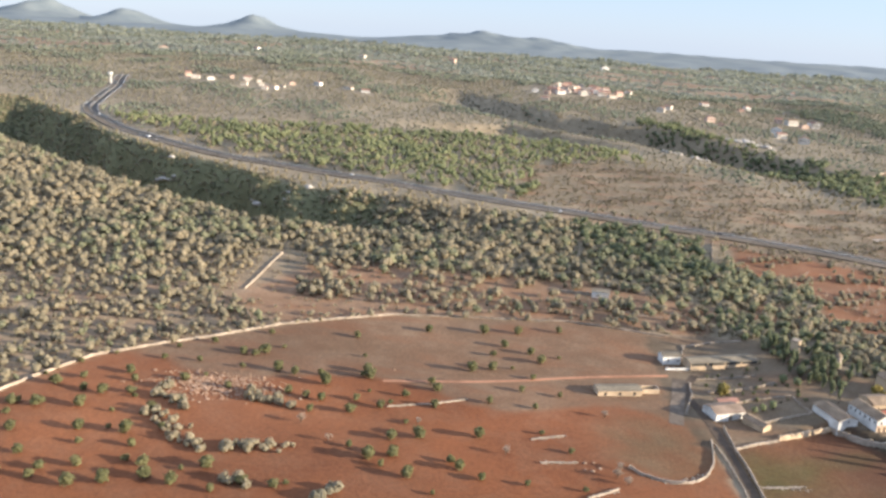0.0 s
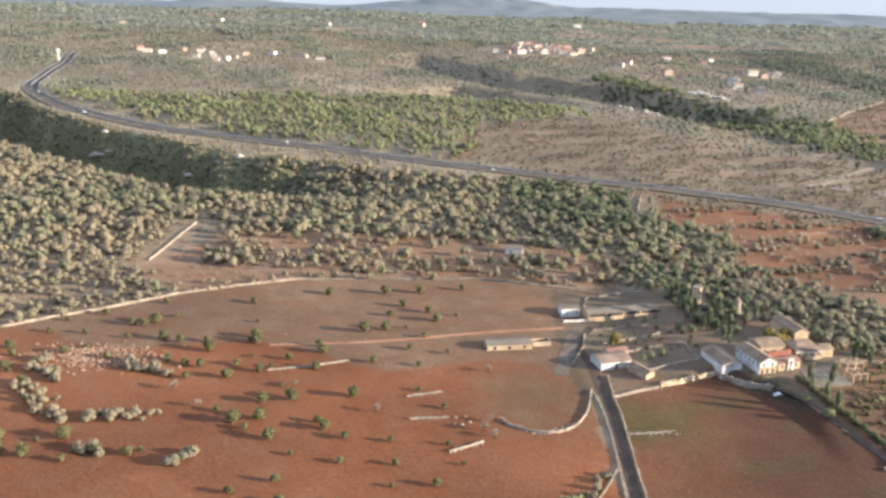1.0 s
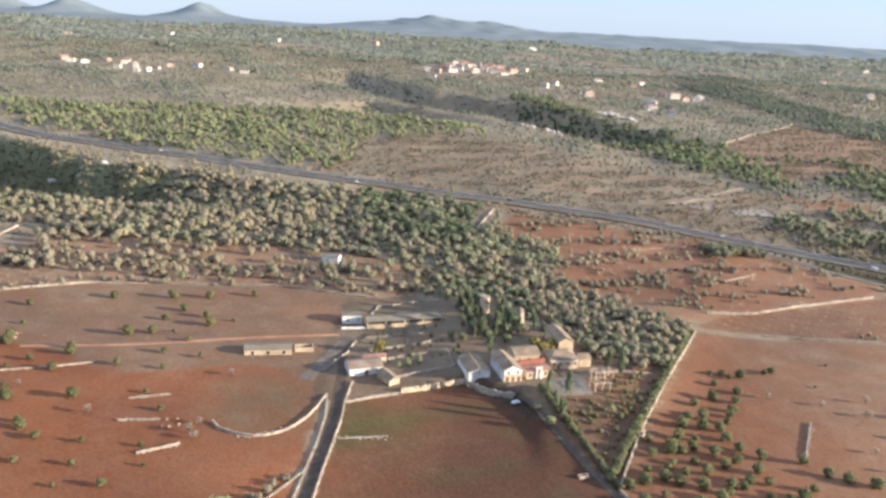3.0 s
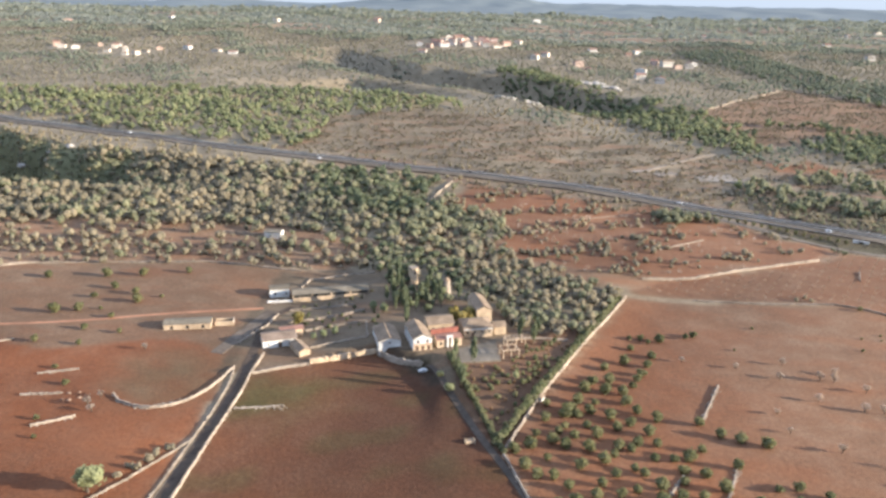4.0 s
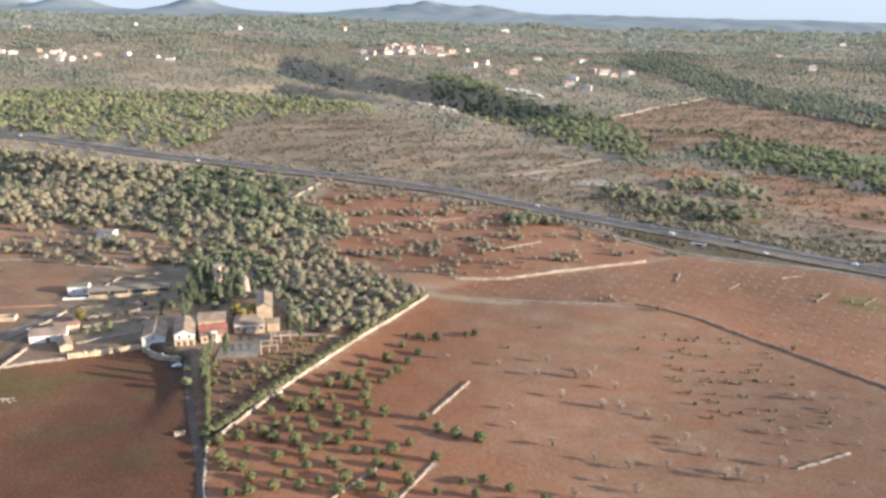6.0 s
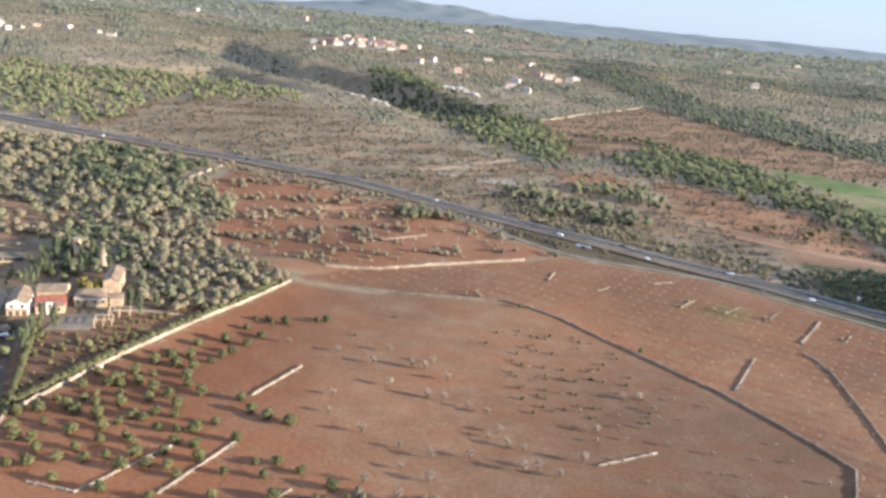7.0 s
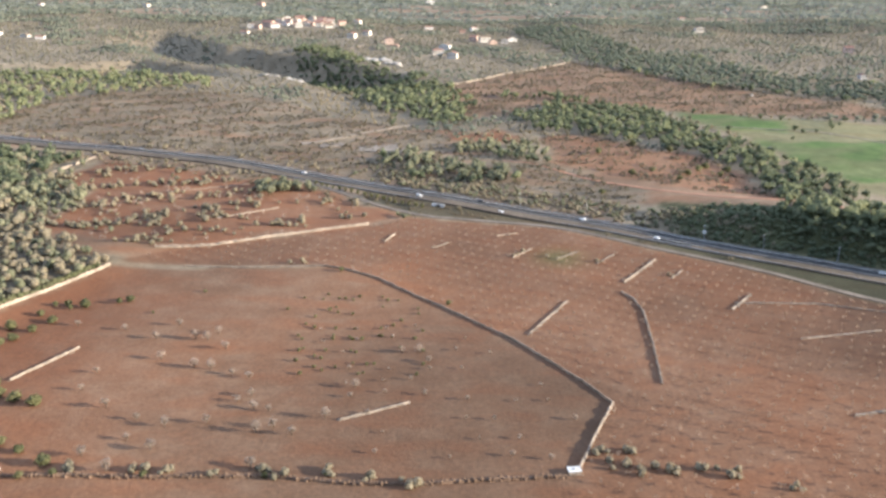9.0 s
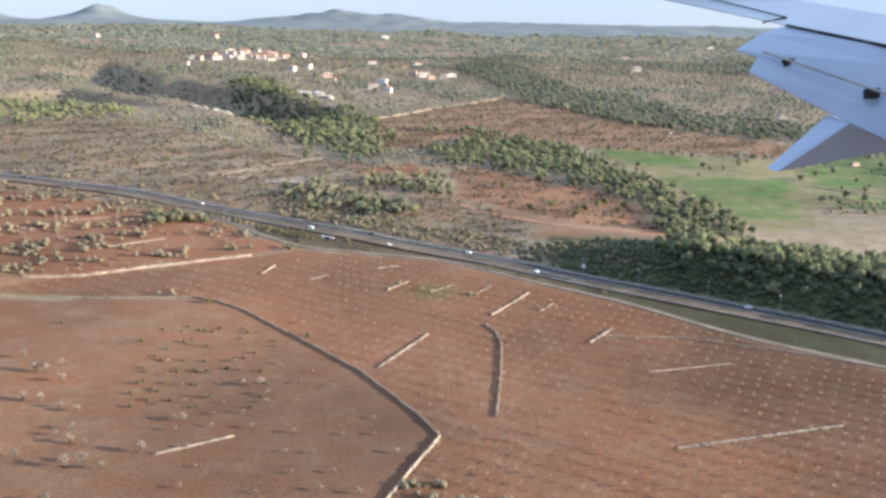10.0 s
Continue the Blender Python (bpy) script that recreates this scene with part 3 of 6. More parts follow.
def stone_wall(line, tall, label, material=STONE, thick=0.42, name="stone_wall"):
    pts = resample(line, 0.95)
    bm = bmesh.new()
    rows_v = []
    for i, (x, y) in enumerate(pts):
        (ax, ay), (bx, by) = pts[max(0, i - 1)], pts[min(len(pts) - 1, i + 1)]
        w = Vector((bx - ax, by - ay)).normalized()
        n = Vector((-w.y, w.x))
        z, up, k = ground_z(x, y), 0.78 * tall * wall_rng.uniform(0.72, 1.16), thick * wall_rng.uniform(0.8, 1.25)
        c = Vector((x, y)) + n * wall_rng.uniform(-0.11, 0.11)
        l, r = c + n * k * 0.5, c - n * k * 0.5
        l2, r2 = c + n * k * 0.36, c - n * k * 0.36
        rows_v.append([bm.verts.new(q) for q in ((*l, z - 0.4), (*l2, z + up), (*r2, z + up), (*r, z - 0.4))])
    for u, v in zip(rows_v, rows_v[1:]):
        for k in range(3):
            bm.faces.new((u[k], v[k], v[k + 1], u[k + 1]))
    bm.faces.new(rows_v[0])
    bm.faces.new(rows_v[-1][::-1])
    # cope of uneven stones along the top
    if max(p[1] for p in line) < 320:
        for i, (x, y) in enumerate(pts):
            for _ in range(2):
                x2, y2, s = x + wall_rng.uniform(-0.45, 0.45), y + wall_rng.uniform(-0.45, 0.45), thick * wall_rng.uniform(0.3, 0.62)
                z2 = ground_z(x, y) + (0.62 * tall if math.hypot(x2 - x, y2 - y) < 0.4 else 0.1)
                c = Vector((x2, y2, z2))
                tip = bm.verts.new(c + Vector((0, 0, s * 0.9)))
                rim = [bm.verts.new(c + Vector((math.cos(a) * s * wall_rng.uniform(0.7, 1.2), math.sin(a) * s * wall_rng.uniform(0.7, 1.2), s * wall_rng.uniform(0.1, 0.5)))) for a in (0, 1.26, 2.51, 3.77, 5.03)]
                low = [bm.verts.new(v.co - Vector((0, 0, s * 1.2))) for v in rim]
                for n in range(5):
                    bm.faces.new((tip, rim[n], rim[(n + 1) % 5]))
                    bm.faces.new((rim[n], low[n], low[(n + 1) % 5], rim[(n + 1) % 5]))
    return tagged(part(name, bm, material), label, "stone wall", "field walls")


stone_wall([(-175, 120), (-150, 165), (-131, 207), (-126, 220), (-117, 238), (-98, 255), (-64, 279), (-22, 298)], 1.15, "long pale dry-stone wall below the olive scrub", PALE_STONE)
stone_wall([(66, 327), (78, 323), (90, 322)], 0.5, "low pale wall below the hut", PALE_STONE, 0.4)
stone_wall([(-22, 298), (10, 304), (47, 308), (86, 302)], 0.7, "low dry-stone wall along the upper field")
stone_wall([(-88, 312), (-84, 361)], 1.0, "straight pale wall running up through the scrub", PALE_STONE)
stone_wall([(143, 447), (130, 397)], 1.5, "pale wall running down from the motorway", PALE_STONE)
stone_wall([(130, 397), (120, 355)], 0.5, "low broken wall under bushes")
stone_wall([(87.5, 100), (88, 149), (88.5, 176), (89.5, 203), (89, 215), (89.5, 229)], 1.1, "pale wall along the farm lane", PALE_STONE)
stone_wall([(66, 143), (70, 151), (75, 159), (80, 168.5), (84, 177), (84.8, 192), (84.6, 206), (83.4, 217)], 0.6, "low wall on the field side of the farm lane")
stone_wall([(78, 100), (82, 140), (83.4, 160), (84, 177)], 0.4, "low kerb wall of the farm lane")
stone_wall([(213, 287), (196, 253), (174, 206), (163, 178)], 1.5, "tall pale boundary wall of the orchard", PALE_STONE)
stone_wall([(163, 178), (168, 160), (172, 150), (178, 100)], 0.9, "pale wall along the garden road", PALE_STONE)
stone_wall([(223, 307), (244, 312), (266, 323), (306, 339)], 1.5, "long pale wall below the red terraces", PALE_STONE)
stone_wall([(240, 290), (266, 289.5), (293, 291)], 0.5, "low earth-coloured wall at the top of the field")
stone_wall([(293, 291), (303, 287), (314, 280), (337, 257), (360, 230), (377, 203), (383, 191)], 0.9, "curving dark dry-stone wall between two fields", plain("shaded_stone", (0.20, 0.15, 0.11), (0.36, 0.28, 0.20), 2.0))
stone_wall([(383, 191), (376, 176), (369, 160)], 1.1, "pale wall at the corner of the field", PALE_STONE)
stone_wall([(402, 270), (405, 264), (406, 254), (403, 228), (399, 202)], 0.8, "curved stone terrace wall among saplings", STONE)
arc = rounded([(55, 198.5), (57, 195.5), (61, 193.3), (67, 191.8), (74, 194.5), (79, 202), (81.6, 211), (83, 219)])
stone_wall([(79.4, 236), (81.4, 241.5), (85.0, 251), (86.5, 261)], 0.9, "pale wall at the top of the farm lane", PALE_STONE)
stone_wall(arc, 1.0, "round pale wall of the threshing yard", PALE_STONE)
for line, tall in (([(219, 200), (229, 221)], 1.1), ([(312, 181), (329, 190)], 0.9), ([(365, 234), (381, 261)], 0.9), ([(405, 279), (422, 302)], 1.1), ([(437, 256), (448, 269)], 1.1),
                   ([(451, 233), (480, 240)], 0.6), ([(445, 186), (496, 199)], 0.7), ([(314, 317), (318, 327)], 1.0), ([(334, 312), (340, 318)], 0.6), ([(366, 303), (374, 312)], 0.9),
                   ([(361, 328), (370, 332)], 0.6), ([(383, 301), (392, 309)], 0.5), ([(398, 297), (407, 307)], 0.5), ([(424, 284), (430, 292)], 0.6),
                   ([(-16, 221), (-2, 226), (8, 231)], 0.8), ([(28, 209), (38, 213)], 0.7), ([(30, 196), (40, 198)], 0.8), ([(41, 180), (50, 186)], 1.1), ([(90, 194), (103, 197)], 0.5),
                   ([(210, 152), (221, 176)], 0.8), ([(193, 150), (207, 172)], 0.7), ([(182, 152), (193, 150)], 0.6), ([(232, 150), (238, 158)], 0.8), ([(238, 345), (262, 362)], 0.8),
                   ([(180, 330), (215, 345)], 0.5), ([(160, 352), (200, 372)], 0.5), ([(205, 385), (240, 400)], 0.4)):
    stone_wall(line, 0.75 * tall, "short pale clearance wall of field stones", PALE_STONE)
stone_wall([(240, 155.5), (256, 156), (272, 155.5), (298, 156.5), (317, 154), (332, 154), (348, 156), (366, 157.5)], 0.8, "low earthy bank at the end of the field", plain("earth_bank", (0.11, 0.07, 0.045), (0.19, 0.125, 0.08), 1.2), 0.9)
heap_lines = [[(312, 181), (329, 190)], [(365, 234), (381, 261)], [(405, 279), (422, 302)], [(437, 256), (448, 269)], [(219, 200), (229, 221)], [(90, 195), (104, 195.5)], [(210, 152), (221, 176)], [(193, 150), (207, 172)], [(41, 180), (50, 186)], [(28, 209), (38, 213)], [(30, 196), (40, 198)], [(445, 186), (496, 199)], [(57, 195.5), (66, 191.8), (77, 199)]]
bm = bmesh.new()
bmesh.ops.create_icosphere(bm, subdivisions=1, radius=1.0)
stone_v = np.array([v.co[:] for v in bm.verts])
stone_f = np.array([[v.index for v in f.verts] for f in bm.faces])
bm.free()
np_rng = np.random.RandomState(55)
rubble = []
for line in heap_lines:
    for x, y in resample(line, 0.28):
        x, y, s = x + np_rng.normal(0, 0.42), y + np_rng.normal(0, 0.42), np_rng.uniform(0.12, 0.36)
        shape = stone_v * np_rng.uniform(0.7, 1.25, (len(stone_v), 1)) * (s, s * 0.9, s * 0.65)
        rubble.append(shape[stone_f] + (x, y, ground_z(x, y) + 0.3 * s))
rubble = np.concatenate(rubble)
me = quick_mesh("loose_stones", rubble.reshape(-1, 3), np.arange(len(rubble) * 3), 3)
me.materials.append(PALE_STONE)
tagged(new("loose_stones", me), "loose pale field stones fallen beside the walls", "stones", kind="stuff")
heap = []
for _ in range(1100):
    x, y, s = -71 + np_rng.normal(0, 9.5), 224.5 + np_rng.normal(0, 4.0), np_rng.uniform(0.12, 0.40)
    shape = stone_v * np_rng.uniform(0.7, 1.25, (len(stone_v), 1)) * (s, s * 0.9, s * 0.65)
    heap.append(shape[stone_f] + (x, y, ground_z(x, y) + 0.3 * s))
heap = np.concatenate(heap)
me = quick_mesh("stone_heap", heap.reshape(-1, 3), np.arange(len(heap) * 3), 3)
me.materials.append(plain("earthy_field_stone", (0.22, 0.125, 0.078), (0.42, 0.30, 0.21), 1.2, 0.95, 0.1, 0.25))
tagged(new("stone_heap", me), "spread heap of earthy field stones in the red field", "stones", kind="stuff")
stone_wall([(342, 697), (400, 765), (471, 848)], 1.4, "pale boundary wall of the far field", PALE_STONE)
stone_wall([(471, 848), (540, 765), (606, 688)], 1.0, "far boundary wall along a wood")
stone_wall([(440, 262), (470, 262), (500, 252), (560, 225)], 0.5, "low wall below the service road", STONE)


# ---- farm and village houses ----
def gable_house(name, x, y, turn, w, d, tall, rise, label, category="house", walls=WHITEWASH, tiles=TILE, windows=(), ridge="x", doors=(), group="", over=0.25, hip=0.0, floor=None):
    """A house with its front on the local x axis. windows and doors: (side, along, bottom, width, height)."""
    z = min(ground_z(x, y), ground_z(x + w * 0.7, y), ground_z(x, y + d * 0.7)) - 0.1 if floor is None else ground_z(*floor) - 0.1
    home = tagged(empty(name, x, y, z, turn), label, category, group)
    bm = bmesh.new()
    a = [bm.verts.new(p) for p in ((0, 0, -2.5), (w, 0, -2.5), (w, d, -2.5), (0, d, -2.5))]
    c = [bm.verts.new(p) for p in ((0, 0, tall), (w, 0, tall), (w, d, tall), (0, d, tall))]
    if ridge == "x":
        r = [bm.verts.new((hip, d / 2, tall + rise)), bm.verts.new((w - hip, d / 2, tall + rise))]
        bm.faces.new((a[0], a[1], c[1], c[0]))
        bm.faces.new((a[1], a[2], c[2], r[1], c[1]))
        bm.faces.new((a[2], a[3], c[3], c[2]))
        bm.faces.new((a[3], a[0], c[0], r[0], c[3]))
    else:
        r = [bm.verts.new((w / 2, 0, tall + rise)), bm.verts.new((w / 2, d, tall + rise))]
        bm.faces.new((a[0], a[1], c[1], r[0], c[0]))
        bm.faces.new((a[1], a[2], c[2], c[1]))
        bm.faces.new((a[2], a[3], c[3], r[1], c[2]))
        bm.faces.new((a[3], a[0], c[0], c[3]))
    part("wall", bm, walls, home)
    bm = bmesh.new()
    k = 0.14
    for s in (0, 1):
        if ridge == "x":
            e = -over if s == 0 else d + over
            low = tall - over * rise / (d / 2)
            k0 = hip - over if hip else -over
            p = [(-over, e, low), (w + over, e, low), (w - k0, d / 2, tall + rise), (k0, d / 2, tall + rise)]
        else:
            e = -over if s == 0 else w + over
            low = tall - over * rise / (w / 2)
            p = [(e, -over, low), (e, d + over, low), (w / 2, d + over, tall + rise), (w / 2, -over, tall + rise)]
        lo, hi = [bm.verts.new((q[0], q[1], q[2] + 0.01)) for q in p], [bm.verts.new((q[0], q[1], q[2] + k)) for q in p]
        bm.faces.new(lo)
        bm.faces.new(hi)
        for n in range(4):
            bm.faces.new((lo[n], lo[(n + 1) % 4], hi[(n + 1) % 4], hi[n]))
    if hip:
        low = tall - over * rise / (d / 2)
        for e, inner in ((-over, hip - over), (w + over, w - hip + over)):
            p = [(e, -over, low), (e, d + over, low), (inner, d / 2, tall + rise)]
            lo, hi = [bm.verts.new((q[0], q[1], q[2] + 0.01)) for q in p], [bm.verts.new((q[0], q[1], q[2] + k)) for q in p]
            bm.faces.new(lo)
            bm.faces.new(hi)
            for n in range(3):
                bm.faces.new((lo[n], lo[(n + 1) % 3], hi[(n + 1) % 3], hi[n]))
    bmesh.ops.recalc_face_normals(bm, faces=bm.faces)
    part("roof", bm, tiles, home)
    for kind, holes in (("window", windows), ("door", doors)):
        for side, along, low, hw, hh in holes:
            ob = empty_part(kind, home, side, along, low, w, d)
            part("opening", boxed(-hw / 2, -0.04, 0, hw / 2, 0.05, hh), HOLE if kind == "window" else SHUTTER, ob)
            part("sill" if kind == "window" else "step", boxed(-hw / 2 - 0.08, -0.12, -0.08, hw / 2 + 0.08, 0.05, 0), PALE_STONE, ob)
    return home


def empty_part(name, home, side, along, low, w, d):
    ob = new(name)
    ob.parent = home
    ob.location, turn = {"front": ((along, 0, low), 0), "right": ((w, along, low), 90), "left": ((0, along, low), -90), "back": ((along, d, low), 180)}[side]
    ob.rotation_euler = (0, 0, radians(turn))
    return ob


def win_row(side, n, span, low, hw=0.6, hh=0.8):
    return [(side, span * (k + 0.5) / n, low, hw, hh) for k in range(n)]


gable_house("shed", 52, 244, 11, 15.3, 5.2, 2.1, 0.6, "long farm shed with a grey roof and ochre walls", "shed", OCHRE, GREY_ROOF, win_row("front", 3, 15.3, 0.5, 1.0, 1.0))
annex = tagged(empty("sheep_pen", 67.6, 249.2, ground_z(70, 250), 11), "roofless walled pen beside the long shed", "pen")
part("wall", boxed(0, 0, -0.4, 6.2, 0.3, 1.5), OCHRE, annex)
part("side_wall", boxed(5.9, 0.3, -0.4, 6.2, 3.6, 1.6), PALE_STONE, annex)
part("back_wall", boxed(0, 3.3, -0.4, 5.9, 3.6, 1.4), OCHRE, annex)
gable_house("stable", 80.0, 275.6, 12, 7.0, 4.6, 3.3, 0.5, "white stable with a grey roof behind a low yard wall", "stable", WHITEWASH, GREY_ROOF, win_row("front", 2, 8, 1.2))
stone_wall([(80, 271), (85, 272), (90, 273)], 1.0, "low whitewashed wall of the stable yard", WHITEWASH, 0.4)
stone_wall([(89.6, 286), (91.5, 294), (104, 299), (116, 301)], 0.7, "thin pale paddock wall", PALE_STONE, 0.35)
# wide dark openings stand in for the shade under the eaves
gable_house("byre", 89.4, 272.2, 16.5, 28, 6.4, 2.0, 0.8, "very long low byre with a moss-grey roof", "byre", OCHRE, GREY_ROOF, win_row("front", 4, 28, 0.95, 6.4, 0.95), floor=(110, 276))
for line, tall in (([(89.8, 264.6), (97, 266.4), (112, 269)], 1.0), ([(91.4, 254.2), (105, 258.4), (117, 263)], 1.2), ([(98.8, 247), (106, 250.4), (119, 253)], 1.0), ([(103.5, 233.5), (111.5, 237.1), (121, 240.3)], 0.9), ([(121, 240.3), (119.6, 246.5), (119, 253)], 0.8)):
    stone_wall(line, tall, "low stone terrace wall of the farm's kitchen garden", STONE, 0.4)
gable_house("barn", 88.2, 233, 20, 10.8, 7.4, 2.6, 1.1, "whitewashed barn with a worn pinkish tiled roof", "barn", WHITEWASH, plain("worn_roof_tile", (0.17, 0.125, 0.092), (0.29, 0.215, 0.16), 3.0, 0.9, 0.08, 0.1), win_row("front", 3, 10.8, 1.2, 0.5, 0.5), doors=[("front", 5.4, 0.1, 1.2, 1.8)])
gable_house("tool_shed", 91.8, 242.0, 20, 7.4, 3.4, 2.5, 0.5, "low tool shed with a bright red tile roof behind the barn", "shed", OCHRE, RED_TILE)
gable_house("lean_to", 101.2, 227.2, 34, 3.6, 8.0, 2.0, 0.7, "narrow lean-to with an ochre tiled roof", "outhouse", OCHRE, TILE, ridge="y")
stone_wall([(89.5, 215), (97, 219.5), (104.5, 223)], 1.0, "pale wall of the lower farmyard", PALE_STONE, 0.5)
stone_wall([(105, 224), (113, 227.5), (120, 231.5), (124.6, 233.4)], 2.2, "tall ochre retaining wall of the farmyard", OCHRE, 0.7)
gable_house("granary", 125.6, 231.0, 16, 7.0, 12.5, 2.2, 1.2, "white gabled granary with a dark tiled roof", "granary", WHITEWASH, TILE, [("front", 3.5, 1.5, 0.5, 0.6)], "y", floor=(128, 236))
gable_house("manor_house", 136.6, 229.7, 17, 6.0, 12.6, 4.1, 1.4, "white two-storey manor house with a gabled tile roof", "house", WHITEWASH, TILE,
            win_row("front", 2, 6.0, 2.7, 0.7, 0.9) + win_row("left", 6, 12.6, 2.6, 0.6, 0.8), "y", [("front", 1.1, 0.1, 1.1, 1.6), ("front", 3.0, 0.1, 1.1, 1.6), ("front", 4.9, 0.1, 1.1, 1.6)], floor=(139, 236))
manor = bpy.data.objects["manor_house"]
part("ground_floor_facing", boxed(-0.02, -0.035, -0.4, 6.02, -0.005, 2.2), OCHRE, manor, "ochre stone facing of the ground floor")
part("cornice", boxed(-0.1, -0.16, 2.2, 6.1, -0.036, 2.36), PINK, manor, "red-brown string course")
chapel = gable_house("courtyard_house", 143.9, 232.8, 21, 8.2, 4.6, 2.7, 0.7, "red-plastered courtyard house with a white portal", "house", OCHRE, RED_TILE, [("front", 6.6, 1.0, 0.7, 1.0), ("front", 1.2, 1.0, 0.7, 1.0)])
bm = bmesh.new()
box(bm, 3.1, -0.5, -0.3, 3.6, -0.004, 3.4)
box(bm, 4.6, -0.5, -0.3, 5.1, -0.004, 3.4)
box(bm, 3.1, -0.5, 3.4, 5.1, -0.004, 4.1)
part("portal", bm, WHITEWASH, chapel, "white plastered portal")
part("red_wall", boxed(-0.4, 4.9, -0.3, 8.7, 5.5, 4.3), PINK, chapel, "dark red courtyard wall")
gable_house("rear_house", 140.6, 240.6, 15, 8.6, 7.6, 4.5, 1.2, "tall rear house with ochre walls and a tiled roof", "house", OCHRE, TILE, win_row("front", 3, 10, 2.6), "x")
gable_house("guest_house", 152.2, 241.2, 13, 9.8, 8.6, 3.4, 1.5, "ochre guest house with a broad tan tile roof", "house", OCHRE, TILE, win_row("front", 4, 9.8, 1.6) + win_row("right", 2, 8.6, 1.6), "x", [("front", 3, 0.1, 1.0, 1.7)], hip=3.0)
part("eaves_band", boxed(0.02, -0.03, 2.7, 9.78, -0.004, 3.3), WHITEWASH, bpy.data.objects["guest_house"], "whitewashed band below the eaves")
gable_house("east_wing", 156.4, 253.6, 14, 5.2, 13.5, 5.0, 1.3, "tall east wing with cream walls and tiles", "house", OCHRE, TILE, win_row("right", 4, 13.5, 3.0), "y")
gable_house("garden_store", 162.2, 244.4, 16, 4.0, 4.6, 3.0, 0.9, "small cream garden store under a tiled roof", "outhouse", OCHRE, TILE, [("right", 2.2, 1.2, 0.6, 0.8)])
bm = bmesh.new()
top = [(150.6, 232.6), (151.6, 222.6), (163.8, 225), (162.4, 240)]
zt = ground_z(156, 236) + 0.15
lo, hi = [bm.verts.new((*p, zt - 2.2)) for p in top], [bm.verts.new((*p, zt)) for p in top]
bm.faces.new(hi)
for n in range(4):
    bm.faces.new((lo[n], lo[(n + 1) % 4], hi[(n + 1) % 4], hi[n]))
bmesh.ops.recalc_face_normals(bm, faces=bm.faces)
tagged(part("terrace", bm, plain("old_paving", (0.15, 0.124, 0.092), (0.22, 0.183, 0.138), 0.8)), "raised paved terrace in front of the guest house", "terrace", kind="structure")
for (px, py, pw, pd) in ((164.6, 227.0, 5, 4), (166.0, 234.5, 6, 3.4)):
    pergola = tagged(empty("pergola", px, py, ground_z(px, py) - 0.1, 15), "cream pergola of posts and beams on the garden terrace", "pergola", "garden pergolas")
    for ux in (0, pw / 2, pw):
        for uy in (0, pd):
            part("post", boxed(ux - 0.14, uy - 0.14, 0, ux + 0.14, uy + 0.14, 2.5), OCHRE, pergola)
    for ux in (0, pw / 2, pw):
        part("beam", boxed(ux - 0.12, -0.4, 2.5, ux + 0.12, pd + 0.4, 2.72), OCHRE, pergola)
    for uy in (0, pd):
        part("rail", boxed(-0.3, uy - 0.1, 2.724, pw + 0.3, uy + 0.1, 2.9), OCHRE, pergola)
stone_wall([(165, 241), (177, 243), (186, 244)], 0.9, "pale wall of the upper garden", PALE_STONE, 0.4)
stone_wall([(124.6, 233.4), (126.0, 231.4), (128.2, 229.2), (131, 227.2), (134.4, 225.9), (139.5, 225.2)], 2.6, "curved stone bastion wall before the manor", PALE_STONE, 0.8)
tower = tagged(empty("square_tower", 132.0, 286.4, ground_z(133, 287) - 0.2, 12), "square ochre stone tower among cypresses", "tower")
part("wall", boxed(0, 0, -0.3, 2.6, 2.6, 6.4), OCHRE, tower)
part("parapet", boxed(-0.15, -0.15, 6.4, 2.75, 2.75, 6.9), PALE_STONE, tower)
part("window", boxed(0.9, -0.05, 4.2, 1.7, 0.05, 5.4), HOLE, tower)
tower.rotation_euler.z = radians(38)
mill = tagged(empty("windmill_tower", 145.2, 280.2, ground_z(145, 280) - 0.2), "round tapering stone mill tower without sails", "tower")
bm = bmesh.new()
tube(bm, (0, 0, -0.3), (0, 0, 5.2), 1.7, 1.25, 14)
part("wall", bm, PALE_STONE, mill)
bm = bmesh.new()
tube(bm, (0, 0, 5.2), (0, 0, 6.6), 1.35, 0.2, 14)
part("roof", bm, TILE, mill)
hut = gable_house("hut", 61.6, 341, -6, 7.6, 4.4, 3.0, 0.5, "small white field hut among scattered trees", "hut", WHITEWASH, GREY_ROOF, [("front", 2.6, 0.8, 0.6, 0.7)])
stone_wall([(42, 346), (51, 345), (61, 343.5)], 1.9, "dark stone wall beside the hut", STONE, 0.4)
gable_house("well_house", 174.8, 204.6, 65, 2.2, 1.8, 1.5, 0.3, "tiny cream well house against the orchard wall", "hut", WHITEWASH, TILE)
trough = tagged(empty("water_trough", 153.6, 181.4, ground_z(155, 182), 20), "ochre plastered water trough beside the lane", "trough")
bm = bmesh.new()
box(bm, 0, 0, -0.1, 2.6, 0.2, 0.7)
box(bm, 0, 1.2, -0.1, 2.6, 1.4, 0.7)
box(bm, 0, 0.2, -0.1, 0.2, 1.2, 0.9)
box(bm, 2.4, 0.2, -0.1, 2.6, 1.2, 0.9)
part("tank", bm, OCHRE, trough)
part("floor", boxed(0.2, 0.2, -0.1, 2.4, 1.2, 0.3), CONCRETE, trough)
cistern = tagged(empty("cistern", 366.5, 158, ground_z(367, 158), 8), "small pale block-built cistern at the field corner", "cistern")
part("tank", boxed(0, 0, -0.2, 2.8, 1.9, 0.9), PALE_STONE, cistern)
